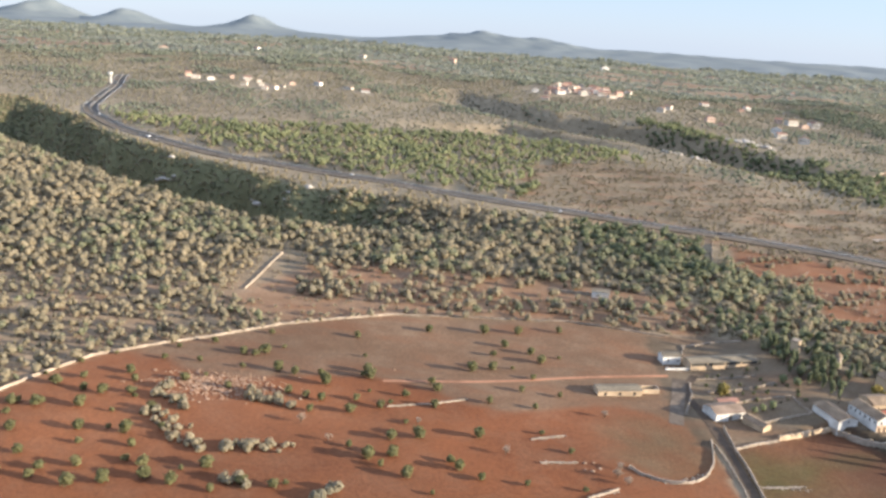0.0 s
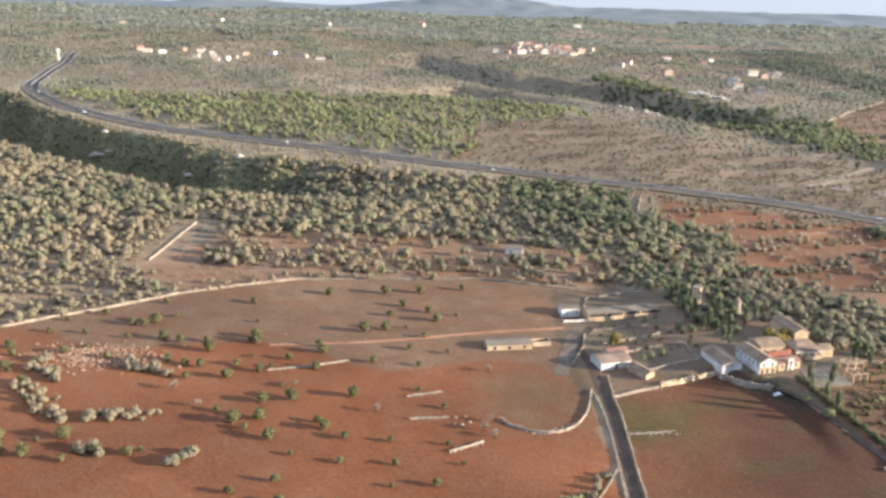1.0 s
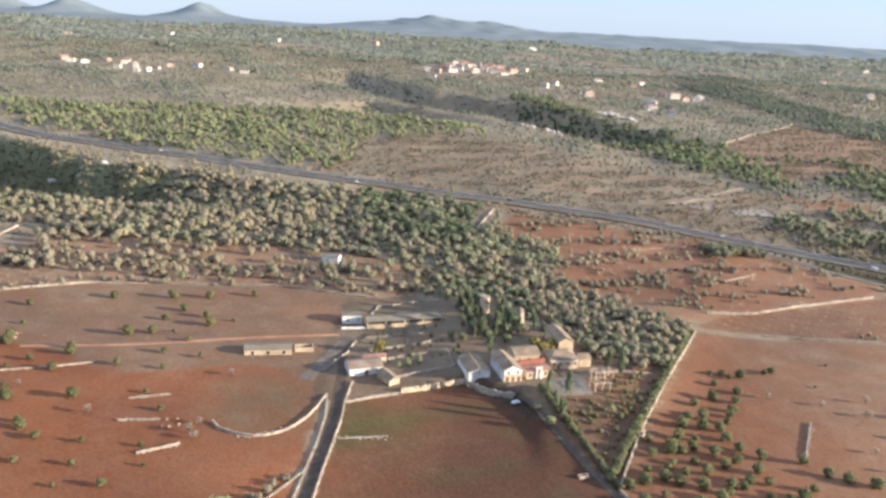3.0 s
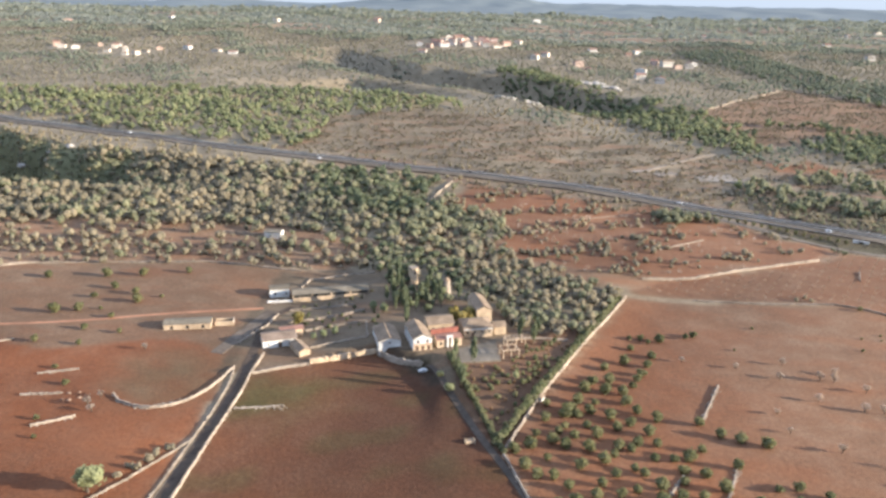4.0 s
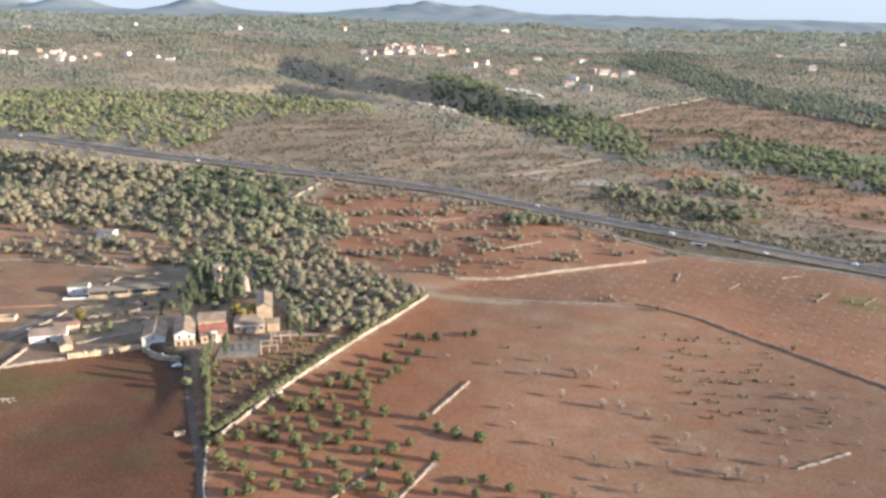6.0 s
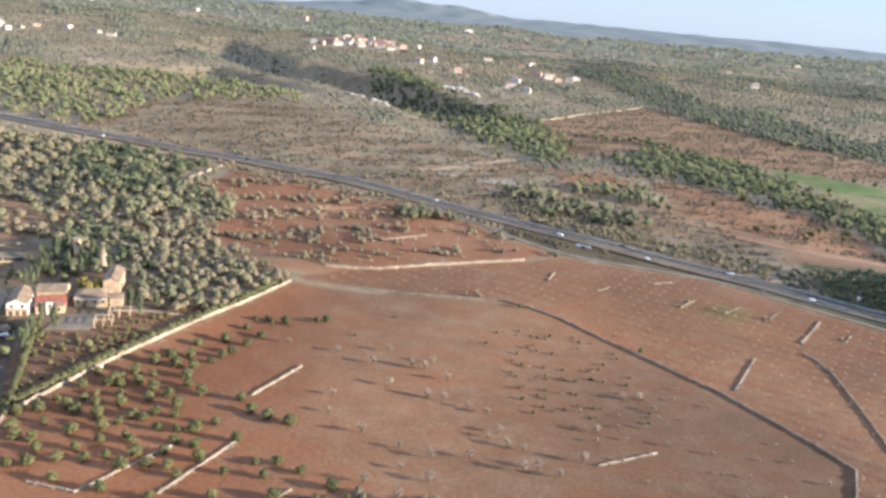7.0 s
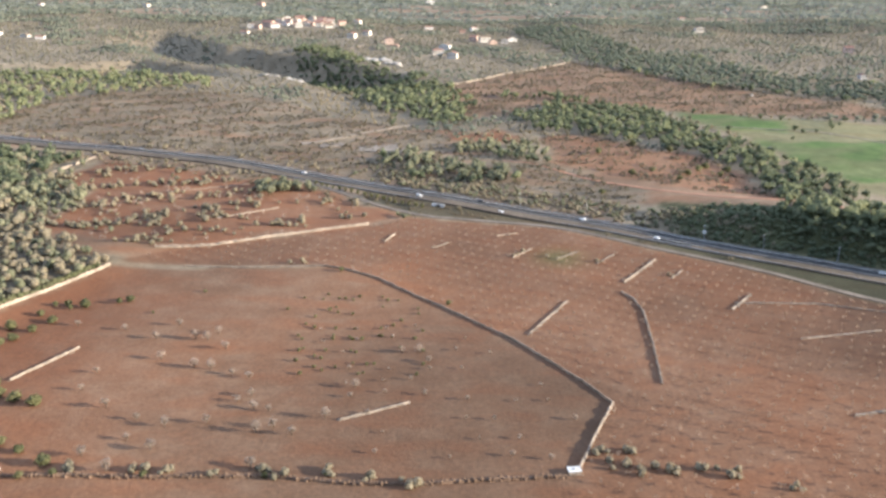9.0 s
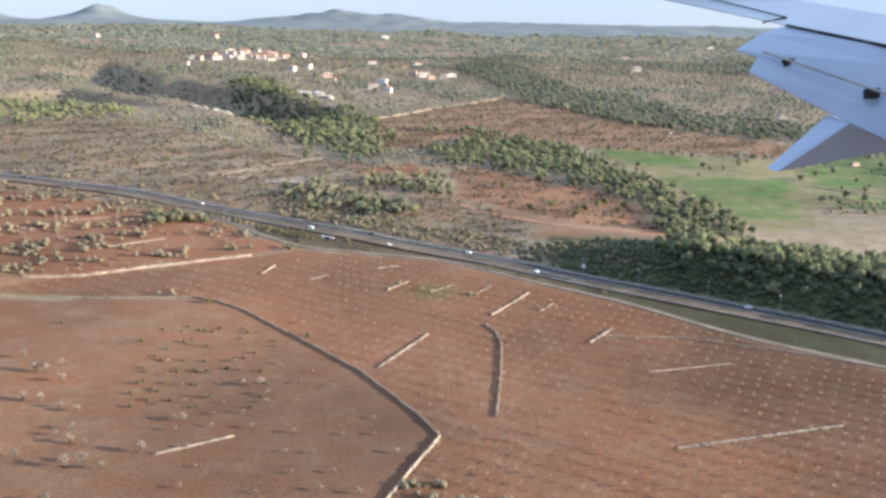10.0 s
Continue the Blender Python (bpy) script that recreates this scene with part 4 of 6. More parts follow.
part("cover", boxed(-0.1, -0.1, 0.9, 2.9, 2.0, 1.02), WHITEWASH, cistern)
part("hatch", boxed(0.9, 0.6, 1.02, 1.6, 1.3, 1.12), STEEL, cistern)

# low sheds and slabs on the far side of the motorway
for n, (px, py, pw, pd, turn) in enumerate(((287, 470, 24, 22, -5), (266, 477, 15, 19, 22), (254, 484, 12, 8, 30), (312, 468, 9, 12, -8))):
    z = ground_z(px + pw / 2, py + pd / 2)
    yard_ob = tagged(empty("loading_yard", px, py, z, turn), "bare concrete yard on the heath", "yard", "concrete yards")
    part("slab", boxed(0, 0, -1.2, pw, pd, 0.3), TRACK if n % 2 else plain("dusty_concrete", (0.25, 0.21, 0.165), (0.34, 0.285, 0.225), 0.7), yard_ob)
    part("kerb", boxed(0, pd, -1.2, pw, pd + 0.3, 0.7), CONCRETE, yard_ob)

# village houses, each with its own size and colours
vil_rng = random.Random(17)


HOUSES = []


def villa(x, y, size, group):
    HOUSES.append((x, y))
    w, d, tall = size * vil_rng.uniform(0.8, 1.4), size * vil_rng.uniform(0.7, 1.0), vil_rng.choice((3.0, 4.6, 5.2)) * size / 8
    walls = vil_rng.choice((WHITEWASH, CREAM, CREAM, PEACH))
    tiles = vil_rng.choice((RED_TILE, TILE, RED_TILE))
    n = max(2, round(w / 3))
    wins = win_row("front", n, w, tall * 0.55, 0.9, tall * 0.24)
    label = "%s village house with a %s roof" % ("whitewashed" if walls is WHITEWASH else "peach plastered" if walls is PEACH else "cream plastered", "red tile" if tiles is RED_TILE else "brown tile")
    gable_house("village_house", x, y, vil_rng.uniform(-25, 25), w, d, tall, size * 0.16, label, "house", walls, tiles, wins, vil_rng.choice("xy"), group=group)


for x, y in ((-354, 987), (-311, 1005), (-296, 1012), (-283, 955), (-289, 993), (-271, 983), (-251, 931), (-262, 960), (-243, 940), (-240, 964), (-232, 990), (-207, 1011), (-167, 996), (-142, 981), (-330, 975), (-370, 1010)):
    villa(x, y, vil_rng.uniform(6, 9), "western hamlet")
for x, y in ((74, 1135), (81, 1060), (94, 1136), (104, 1180), (111, 1202), (118, 1150), (124, 1224), (133, 1152), (138, 1190), (144, 1215), (150, 1160), (159, 1201), (165, 1140), (172, 1160), (177, 1180), (186, 1150), (210, 1201), (98, 1165), (127, 1180), (88, 1110), (108, 1125), (116, 1175), (140, 1130), (152, 1185), (168, 1195), (180, 1130), (195, 1165), (130, 1205), (148, 1145), (160, 1170)):
    villa(x, y, vil_rng.uniform(7.5, 12), "hilltop village")
for x, y in ((222, 1017), (238, 1050), (315, 1164), (272, 967), (280, 947), (363, 1147), (335, 932), (329, 890), (385, 1016), (396, 1000), (343, 865), (420, 1034), (381, 1175), (676, 1606), (734, 1395), (683, 1130), (959, 1831), (797, 941), (725, 755), (372, 1030), (410, 1005), (640, 1250), (560, 1500),
             (-600, 1500), (-480, 1700), (-700, 1250), (-250, 1650), (-80, 1900), (300, 2100), (620, 2300), (1100, 2000), (1300, 1600)):
    villa(x, y, vil_rng.uniform(7, 11) * (1 + max(0, y - 1100) / 2200), "scattered farmsteads")
for x, y in ((591, 667), (668, 548), (690, 556)):
    villa(x, y, vil_rng.uniform(3.5, 5), "golf course houses")
mast = tagged(empty("water_tower", -417, 904, ground_z(-417, 904)), "slim white water tower beside the motorway bend", "water tower")
bm = bmesh.new()
tube(bm, (0, 0, -1), (0, 0, 9), 1.2, 1.0, 12)
part("shaft", bm, WHITEWASH, mast)
bm = bmesh.new()
tube(bm, (0, 0, 9), (0, 0, 10.2), 1.0, 2.4, 12)
tube(bm, (0, 0, 10.2), (0, 0, 12.5), 2.4, 2.2, 12)
part("tank", bm, WHITEWASH, mast)

# pale limestone outcrops on the slopes
rock_rng = random.Random(8)
RUBBLE = plain("earthy_rubble", (0.22, 0.13, 0.085), (0.42, 0.30, 0.21), 1.5, 0.95, 0.1, 0.2)
for cx, cy, n, spread, size in ((185, 738, 7, 9, 4.0), (208, 728, 6, 8, 3.6), (266, 838, 7, 16, 5.0), (288, 815, 6, 14, 4.5), (-215, 545, 8, 30, 3.2), (-125, 492, 6, 16, 3.0), (-82, 224, 24, 11, 0.62), (-70, 227, 30, 14, 0.62), (-60, 228, 22, 12, 0.5), (-74, 217, 20, 9, 0.6), (-24, 250, 5, 4, 0.8), (45, 196, 6, 6, 0.7)):
    for _ in range(n):
        x, y, s = cx + rock_rng.gauss(0, spread * 0.6), cy + rock_rng.gauss(0, spread * 0.35), size * rock_rng.uniform(0.5, 1.2)
        bm = bmesh.new()
        bmesh.ops.create_icosphere(bm, subdivisions=2, radius=1.0)
        for v in bm.verts:
            k = 1 + 0.35 * noise.noise(v.co * 1.3 + Vector((x, y, s)))
            v.co = Vector((v.co.x * k * s, v.co.y * k * s * 0.8, v.co.z * k * s * 0.5))
        ob = part("boulder", bm, ROCK if size > 2 else RUBBLE)
        ob.location = (x, y, ground_z(x, y) + 0.08 * s)
        tagged(ob, "weathered pale limestone boulder on dry ground" if size > 2 else "loose pale field stone in a clearance heap", "rock", "limestone boulders" if size > 2 else "clearance heap stones")


# ---- vehicles, lamps and signs on the motorway ----
def car(x, y, turn, paint, label, van=False):
    z = ground_z(x, y)
    ob = tagged(empty("car", x, y, z + 0.34, turn), label, "van" if van else "car", "motorway traffic")
    bm = bmesh.new()
    long, wide, tall = (3.0, 1.15, 1.2) if van else (2.7, 1.1, 0.85)
    prof = [(0, 0.2), (0, 0.6 * tall), (0.25 * long, 0.66 * tall), (0.38 * long, tall), (0.8 * long, tall), (0.98 * long, 0.62 * tall), (long, 0.2)] if not van else [(0, 0.2), (0, 0.55 * tall), (0.2 * long, 0.66 * tall), (0.32 * long, tall), (0.98 * long, tall), (long, 0.9 * tall), (long, 0.2)]
    l, r = [bm.verts.new((px - long / 2, -wide / 2, pz)) for px, pz in prof], [bm.verts.new((px - long / 2, wide / 2, pz)) for px, pz in prof]
    bm.faces.new(l)
    bm.faces.new(r[::-1])
    for n in range(len(prof)):
        bm.faces.new((l[n], r[n], r[(n + 1) % len(prof)], l[(n + 1) % len(prof)]))
    bmesh.ops.recalc_face_normals(bm, faces=bm.faces)
    part("body", bm, paint, ob)
    for sy in (-1, 1):
        part("side_window", boxed(-0.1 * long, sy * wide / 2 - 0.012, 0.68 * tall, 0.3 * long, sy * wide / 2 + 0.012, 0.93 * tall), GLASS, ob)
        for sx in (-0.31, 0.31):
            bm = bmesh.new()
            tube(bm, (sx * long, sy * wide / 2 - 0.1, 0.2), (sx * long, sy * wide / 2 + 0.06, 0.2), 0.2, 0.2, 10)
            part("wheel", bm, RUBBER, ob)
    return ob


def on_road(s, off):
    pts = np.array(resample(rounded(ROAD), 5.0))
    i = min(range(len(pts)), key=lambda k: abs(pts[k][0] - s))
    a, c = pts[i], pts[i + 1]
    w = (c - a) / np.linalg.norm(c - a)
    return a[0] - w[1] * off, a[1] + w[0] * off, math.degrees(math.atan2(w[1], w[0]))


for s, off, paint, label in ((62, -3.2, CAR_WHITE, "white car on the motorway"), (150, 3.4, CAR_DARK, "dark car on the motorway"), (262, 3.2, CAR_WHITE, "white car on the motorway"), (327, -3.0, CAR_WHITE, "white van on the motorway"),
                             (356, 4.6, CAR_DARK, "dark car on the motorway"), (366, -4.4, CAR_WHITE, "white car on the motorway"), (398, 3.2, CAR_WHITE, "white car on the motorway"), (432, -3.2, CAR_WHITE, "white car on the motorway"),
                             (505, 3.6, CAR_WHITE, "white car on the motorway"), (-80, 3.2, CAR_WHITE, "white car on the motorway"), (-250, -3.3, CAR_WHITE, "white van on the motorway"), (-330, 3.2, CAR_WHITE, "white car on the motorway")):
    x, y, turn = on_road(s, off)
    car(x, y, turn + (180 if off < 0 else 0), paint, label, "van" in label)
car(140, 221.4, 15, CAR_WHITE, "white car parked below the manor wall")
for s in (372, 398, 421, 445, 468, 492, 516, 545):
    x, y, turn = on_road(s, 8.6)
    lamp = tagged(empty("street_lamp", x, y, ground_z(x, y), turn), "tall galvanised street lamp beside the motorway", "street lamp", "motorway lamps")
    bm = bmesh.new()
    tube(bm, (0, 0, -0.4), (0, 0, 6.4), 0.13, 0.07)
    part("pole", bm, STEEL, lamp)
    bm = bmesh.new()
    tube(bm, (0, 0, 6.35), (0, -1.5, 6.7), 0.06, 0.05)
    part("arm", bm, STEEL, lamp)
    part("lantern", boxed(-0.15, -2.1, 6.62, 0.15, -1.45, 6.8), WHITEWASH, lamp)
x, y, turn = on_road(447, 8.4)
sign = tagged(empty("road_sign", x, y, ground_z(x, y), turn), "round white road sign on a post", "road sign")
bm = bmesh.new()
tube(bm, (0, 0, -0.4), (0, 0, 3.4), 0.08, 0.08)
part("post", bm, STEEL, sign)
bm = bmesh.new()
tube(bm, (0, -0.09, 3.4), (0, -0.16, 3.4), 0.9, 0.9, 20)
part("disc", bm, LINE, sign)
bridge = tagged(empty("underpass", 336, 366, ground_z(338, 366) - 0.6, -28), "white concrete headwall of an underpass below the motorway", "underpass")
part("headwall", boxed(-3.5, 0, 0, 3.5, 0.5, 1.9), WHITEWASH, bridge)
part("opening", boxed(-1.2, -0.02, 0.3, 1.2, 0.3, 1.5), HOLE, bridge)


# ---- trees ----
ICO_V, ICO_F = None, None
bm = bmesh.new()
bmesh.ops.create_icosphere(bm, subdivisions=1, radius=1.0)
ICO_V = np.array([v.co[:] for v in bm.verts])
ICO_F = np.array([[v.index for v in f.verts] for f in bm.faces])
bm.free()


def crown_tris(seed, leaves, leaf, blobs=6, wide=0.55, squash=0.8, core=0.85, bough=(0.32, 0.55), solid=99):
    """Triangles of one crown of radius about 1: rounded uneven boughs, roughened by clumps of leaves."""
    rng = np.random.RandomState(seed)
    centre = rng.normal(0, 1, (blobs, 3))
    centre *= (wide * rng.uniform(0.5, 1, blobs) / np.linalg.norm(centre, axis=1))[:, None]
    size = rng.uniform(*bough, blobs)
    which = rng.randint(0, blobs, leaves)
    way = rng.normal(0, 1, (leaves, 3))
    way[:, 2] = np.abs(way[:, 2]) * np.where(rng.rand(leaves) < 0.8, 1, -1)
    way /= np.linalg.norm(way, axis=1)[:, None]
    at_p = centre[which] + way * (size[which] * rng.uniform(0.8, 1.12, leaves))[:, None]
    nrm = way + rng.normal(0, 0.5, (leaves, 3))
    nrm /= np.linalg.norm(nrm, axis=1)[:, None]
    u = np.cross(nrm, rng.normal(0, 1, (leaves, 3)))
    u /= np.linalg.norm(u, axis=1)[:, None]
    v = np.cross(nrm, u)
    s = leaf * rng.uniform(0.7, 1.3, (leaves, 1))
    tris = np.stack([at_p + u * s, at_p - u * s * 0.6 + v * s * 0.9, at_p - u * s * 0.5 - v * s * 0.9], 1)
    if core > 0:
        for c, k in list(zip(centre, size))[:solid]:
            iv = ICO_V * (core * k * rng.uniform(0.82, 1.12, (len(ICO_V), 1))) + c
            tris = np.concatenate([tris, iv[ICO_F]])
    tris[:, :, 2] *= squash
    return tris


def tint_mesh(name, tris, tint, material):
    me = quick_mesh(name, tris.reshape(-1, 3), np.arange(len(tris) * 3), 3)
    a = me.attributes.new("tint", "FLOAT", "FACE")
    a.data.foreach_set("value", np.asarray(tint, np.float32))
    me.materials.append(material)
    return me


def wood(name, x, y, radius, variants, material, label, category, lift=0.75, seed=1, stem=True):
    """Many trees joined: crowns on short stems, each turned and sized differently."""
    rng = np.random.RandomState(seed)
    z = height(x, y)
    out, tints = [], []
    pick = rng.randint(0, len(variants), len(x))
    spin, tint = rng.uniform(0, math.tau, len(x)), rng.rand(len(x))
    for k, tris in enumerate(variants):
        sel = np.where(pick == k)[0]
        if not len(sel):
            continue
        c, s, r = np.cos(spin[sel])[:, None, None], np.sin(spin[sel])[:, None, None], radius[sel][:, None, None]
        tx, ty, tz = tris[None, :, :, 0], tris[None, :, :, 1], tris[None, :, :, 2]
        tall = rng.uniform(0.85, 1.2, (len(sel), 1, 1))
        p = np.stack([x[sel][:, None, None] + r * (c * tx - s * ty), y[sel][:, None, None] + r * (s * tx + c * ty), z[sel][:, None, None] + r * (tz * tall + lift)], -1)
        out.append(p.reshape(-1, 3, 3))
        tints.append(np.repeat(tint[sel], len(tris)))
        if stem:
            foot = np.stack([x[sel], y[sel], z[sel] - 0.3], -1)
            top = foot + np.stack([0 * x[sel], 0 * x[sel], radius[sel] * lift + 0.3], -1)
            d = radius[sel][:, None] * np.array([[0.09, 0.0, 0.0]])
            e = radius[sel][:, None] * np.array([[0.0, 0.09, 0.0]])
            out.append(np.concatenate([np.stack([foot - d, foot + d, top], 1), np.stack([foot - e, foot + e, top], 1)]))
            tints.append(np.tile(tint[sel], 2))
    me = tint_mesh(name, np.concatenate(out), np.concatenate(tints), material)
    return tagged(new(name, me), label, category, kind="stuff")


def scatter(x0, x1, y0, y1, gap, seed, jitter=0.42):
    rng = np.random.RandomState(seed)
    x, y = np.meshgrid(np.arange(x0, x1, gap), np.arange(y0, y1, gap))
    x = x + gap * 0.5 * (np.arange(x.shape[0]) % 2)[:, None]
    x, y = x.ravel(), y.ravel()
    return x + rng.uniform(-jitter, jitter, len(x)) * gap, y + rng.uniform(-jitter, jitter, len(y)) * gap, rng


def clear_of(x, y, polys):
    ok = np.ones(len(x), bool)
    for poly in polys:
        ok &= ~inside(x, y, poly)
    for hx, hy in HOUSES:
        ok &= (np.abs(x - hx - 4) > 10) | (y > hy + 6) | (y < hy - 16)
    return ok & (np.abs(dist_line(x, y, ROAD)[0]) > 10.5) & (np.abs(dist_line(x, y, LANE)[0]) > 4)


def seen(x, y):
    """The part of the plan that the flight looks over."""
    return (x > -70 - 0.62 * y) & (x < 420 + 0.62 * y)


NEAR_CROWN = [crown_tris(10 + k, 50, 0.17, 6, 0.44, 0.92, 0.88, (0.40, 0.58), 5) for k in range(6)]
MID_CROWN = [crown_tris(30 + k, 22, 0.24, 5, 0.42, 0.92, 0.88, (0.42, 0.60), 3) for k in range(6)]
FAR_CROWN = [crown_tris(50 + k, 6, 0.40, 2, 0.26, 0.68, 0.9, (0.58, 0.76), 1) for k in range(6)]
BUSH_CROWN = [crown_tris(70 + k, 12, 0.46, 4, 0.5, 0.6, 0.0) for k in range(5)]
LAST_CROWN = [crown_tris(60 + k, 8, 0.60, 3, 0.45, 0.55, 0.0) for k in range(5)]
ALL_WOODS = FIELDS + (PINES, WOOD_M, WOOD_K, WOOD_N, WOOD_R, WOOD_V, WOOD_FAR, FARM_WOOD)

# olive scrub on the near hillside and the canyon's slopes
x, y, rng = scatter(-560, 190, 190, 760, 4.3, 101)
s_can = dist_line(x, y, CANYON)[0]
ok = seen(x, y) & clear_of(x, y, ALL_WOODS) & (s_can > -3) & ~((x > 50) & (y < 300))
strip = inside(x, y, [(-95, 296), (-75, 352), (60, 358), (118, 338), (104, 306), (47, 309), (-22, 299), (-64, 281)])
ok &= ~strip | ((y < 330) & (y > 309 - 0.0 * x) & (rng.rand(len(x)) < 0.9)) | (rng.rand(len(x)) < 0.3)
ok &= rng.rand(len(x)) < 0.84 + 0.11 * smooth(300, 400, y) - 0.12 * wave(x, y, 60, 46)
ok &= ~((x > -93) & (x < -68) & (y > 306) & (y < 366)) & ((np.hypot(x - 141, y - 438) > 8) & (np.hypot(x - 138, y - 424) > 8) & (np.hypot(x - 134, y - 410) > 7))
x, y = x[ok], y[ok]
s_can, u_can = dist_line(x, y, CANYON)
size = (1.4 + 1.9 * rng.rand(len(x)) ** 1.4) * np.where((s_can > -3) & (s_can < 42) & (u_can > 0.12) & (u_can < 0.68), 0.62, 1.0) * (1 + 0.1 * smooth(380, 520, y)) * (0.86 + 0.28 * smooth(285, 340, y))
near = y < 460
mixed = (rng.rand(len(x)) < 0.08 + 0.3 * smooth(0.2, 0.6, wave(x, y, 110, 41)) * smooth(270, 330, y) + 0.4 * smooth(20, 110, x) * smooth(310, 360, y)) | (inside(x, y, [(50, 490), (90, 466), (140, 445), (140, 390), (113, 366), (80, 410)]) & (rng.rand(len(x)) < 0.7))
olive = near & ~mixed
wood("olive_scrub", x[olive], y[olive], size[olive], NEAR_CROWN, OLIVE_LEAF, "dense grey-green wild olive scrub on the hillside", "scrub", seed=2)
wood("canyon_scrub", x[~near & ~mixed], y[~near & ~mixed], size[~near & ~mixed], MID_CROWN, OLIVE_LEAF, "dense olive scrub on the canyon slopes", "scrub", seed=3)
shade = mixed & inside(x, y, [(40, 495), (90, 470), (142, 446), (142, 390), (118, 362), (84, 400), (50, 450)]) & (rng.rand(len(x)) < 0.6)
mixed &= ~shade
wood("valley_pines", x[shade], y[shade], size[shade] * 1.25, MID_CROWN, DARK_LEAF, "dark pines on the slope below the motorway", "trees", seed=53)
wood("scattered_pines", x[mixed], y[mixed], size[mixed] * 1.15, MID_CROWN, MIXED_LEAF, "greener pines and carobs among the olive scrub", "trees", seed=4)

# dark evergreen scrub that clothes the shaded side of the canyon
x, y, rng = scatter(-470, -20, 440, 790, 2.7, 122)
s_can, u_can = dist_line(x, y, CANYON)
ok = (s_can > 1) & (s_can < 44) & (u_can > 0.15) & (u_can < 0.80) & (rng.rand(len(x)) < 0.85)
wood("canyon_wall_scrub", x[ok], y[ok], rng.uniform(0.9, 1.9, ok.sum()), FAR_CROWN, MIXED_LEAF, "dark evergreen scrub on the shaded canyon wall", "scrub", lift=0.3, seed=47, stem=False)

# low growth between the trees of the hillside
x, y, rng = scatter(-330, 190, 190, 470, 3.1, 121)
s_can = dist_line(x, y, CANYON)[0]
ok = seen(x, y) & clear_of(x, y, ALL_WOODS) & (s_can > -3) & ~((x > 50) & (y < 300))
strip = inside(x, y, [(-95, 296), (-75, 352), (60, 358), (118, 338), (104, 306), (47, 309), (-22, 299), (-64, 281)])
ok &= rng.rand(len(x)) < np.where(strip, 0.2, 0.45 + 0.35 * smooth(290, 350, y))
ok &= np.abs(dist_line(x, y, [(-88, 306), (-84, 361)])[0]) > 3
wood("undergrowth", x[ok], y[ok], rng.uniform(0.6, 1.35, ok.sum()), BUSH_CROWN, OLIVE_LEAF, "low grey-green undergrowth between the trees", "undergrowth", lift=0.4, seed=28, stem=False)

# bright pine wood beyond the motorway
x, y, rng = scatter(-340, 160, 505, 750, 5.6, 103)
ok = inside(x + 13 * wave(x, y, 34, 61), y + 15 * wave(x, y, 34, 62), PINES) & (np.abs(dist_line(x, y, ROAD)[0]) > 10.5) & (rng.rand(len(x)) < 0.93)
mingle = ok & (rng.rand(len(x)) < 0.34 + 0.3 * wave(x, y, 60, 65))
ok &= ~mingle
wood("pine_wood_olives", x[mingle], y[mingle], rng.uniform(1.7, 3.0, mingle.sum()), MID_CROWN, OLIVE_LEAF, "grey olive trees among the pines", "trees", lift=0.8, seed=30)
wood("pine_wood", x[ok], y[ok], 2.0 + 2.2 * rng.rand(ok.sum()) ** 1.3, MID_CROWN, PINE_LEAF, "sunlit bright green pine wood beside the motorway", "pine trees", lift=0.95, seed=5)

# darker woods of the valley and the right-hand slopes
x, y, rng = scatter(180, 820, 225, 1190, 5.4, 104)
ok = np.zeros(len(x), bool)
for poly in (WOOD_M, WOOD_K, WOOD_N, WOOD_R, WOOD_V, WOOD_FAR, [(380, 655), (430, 650), (465, 628), (450, 622), (425, 636), (385, 644)]):
    rag = 14 if poly is WOOD_V else 6
    ok |= inside(x + rag * wave(x, y, 36, 63), y + rag * wave(x, y, 36, 64), poly)
thin = inside(x, y, WOOD_M) | inside(x, y, WOOD_K)
ok &= clear_of(x, y, ()) & (rng.rand(len(x)) < np.where(thin, 0.85, 0.92))
x, y = x[ok], y[ok]
thin = inside(x, y, WOOD_M) | inside(x, y, WOOD_K)
# fewer light pines below y 440, to put the slope's shade in colour
pale = rng.rand(len(x)) < np.where(inside(x, y, WOOD_FAR), 0.18, np.where(y > 440, 0.5, 0.12))
size = rng.uniform(2.3, 4.1, len(x))
wood("open_wood", x[thin], y[thin], size[thin], MID_CROWN, MIXED_LEAF, "open wood of olive-brown trees above the motorway", "trees", lift=0.9, seed=29)
x, y, pale, size = x[~thin], y[~thin], pale[~thin], size[~thin]
away = inside(x, y, WOOD_FAR)
some = away & (np.random.RandomState(50).rand(len(x)) < 0.8)
wood("hazy_pine_wood", x[some], y[some], size[some], FAR_CROWN, HAZED_PINE, "far pine belt along the plain, greyed for haze", "pine trees", lift=0.9, seed=51)
x, y, pale, size = x[~away], y[~away], pale[~away], size[~away]
wood("dark_pine_wood", x[~pale], y[~pale], size[~pale], MID_CROWN, DARK_LEAF, "dark pine woods along the valley", "pine trees", lift=0.95, seed=6)
wood("mixed_pine_wood", x[pale], y[pale], size[pale], MID_CROWN, PINE_LEAF, "lighter pines at the edge of the dark woods", "pine trees", lift=0.95, seed=7)

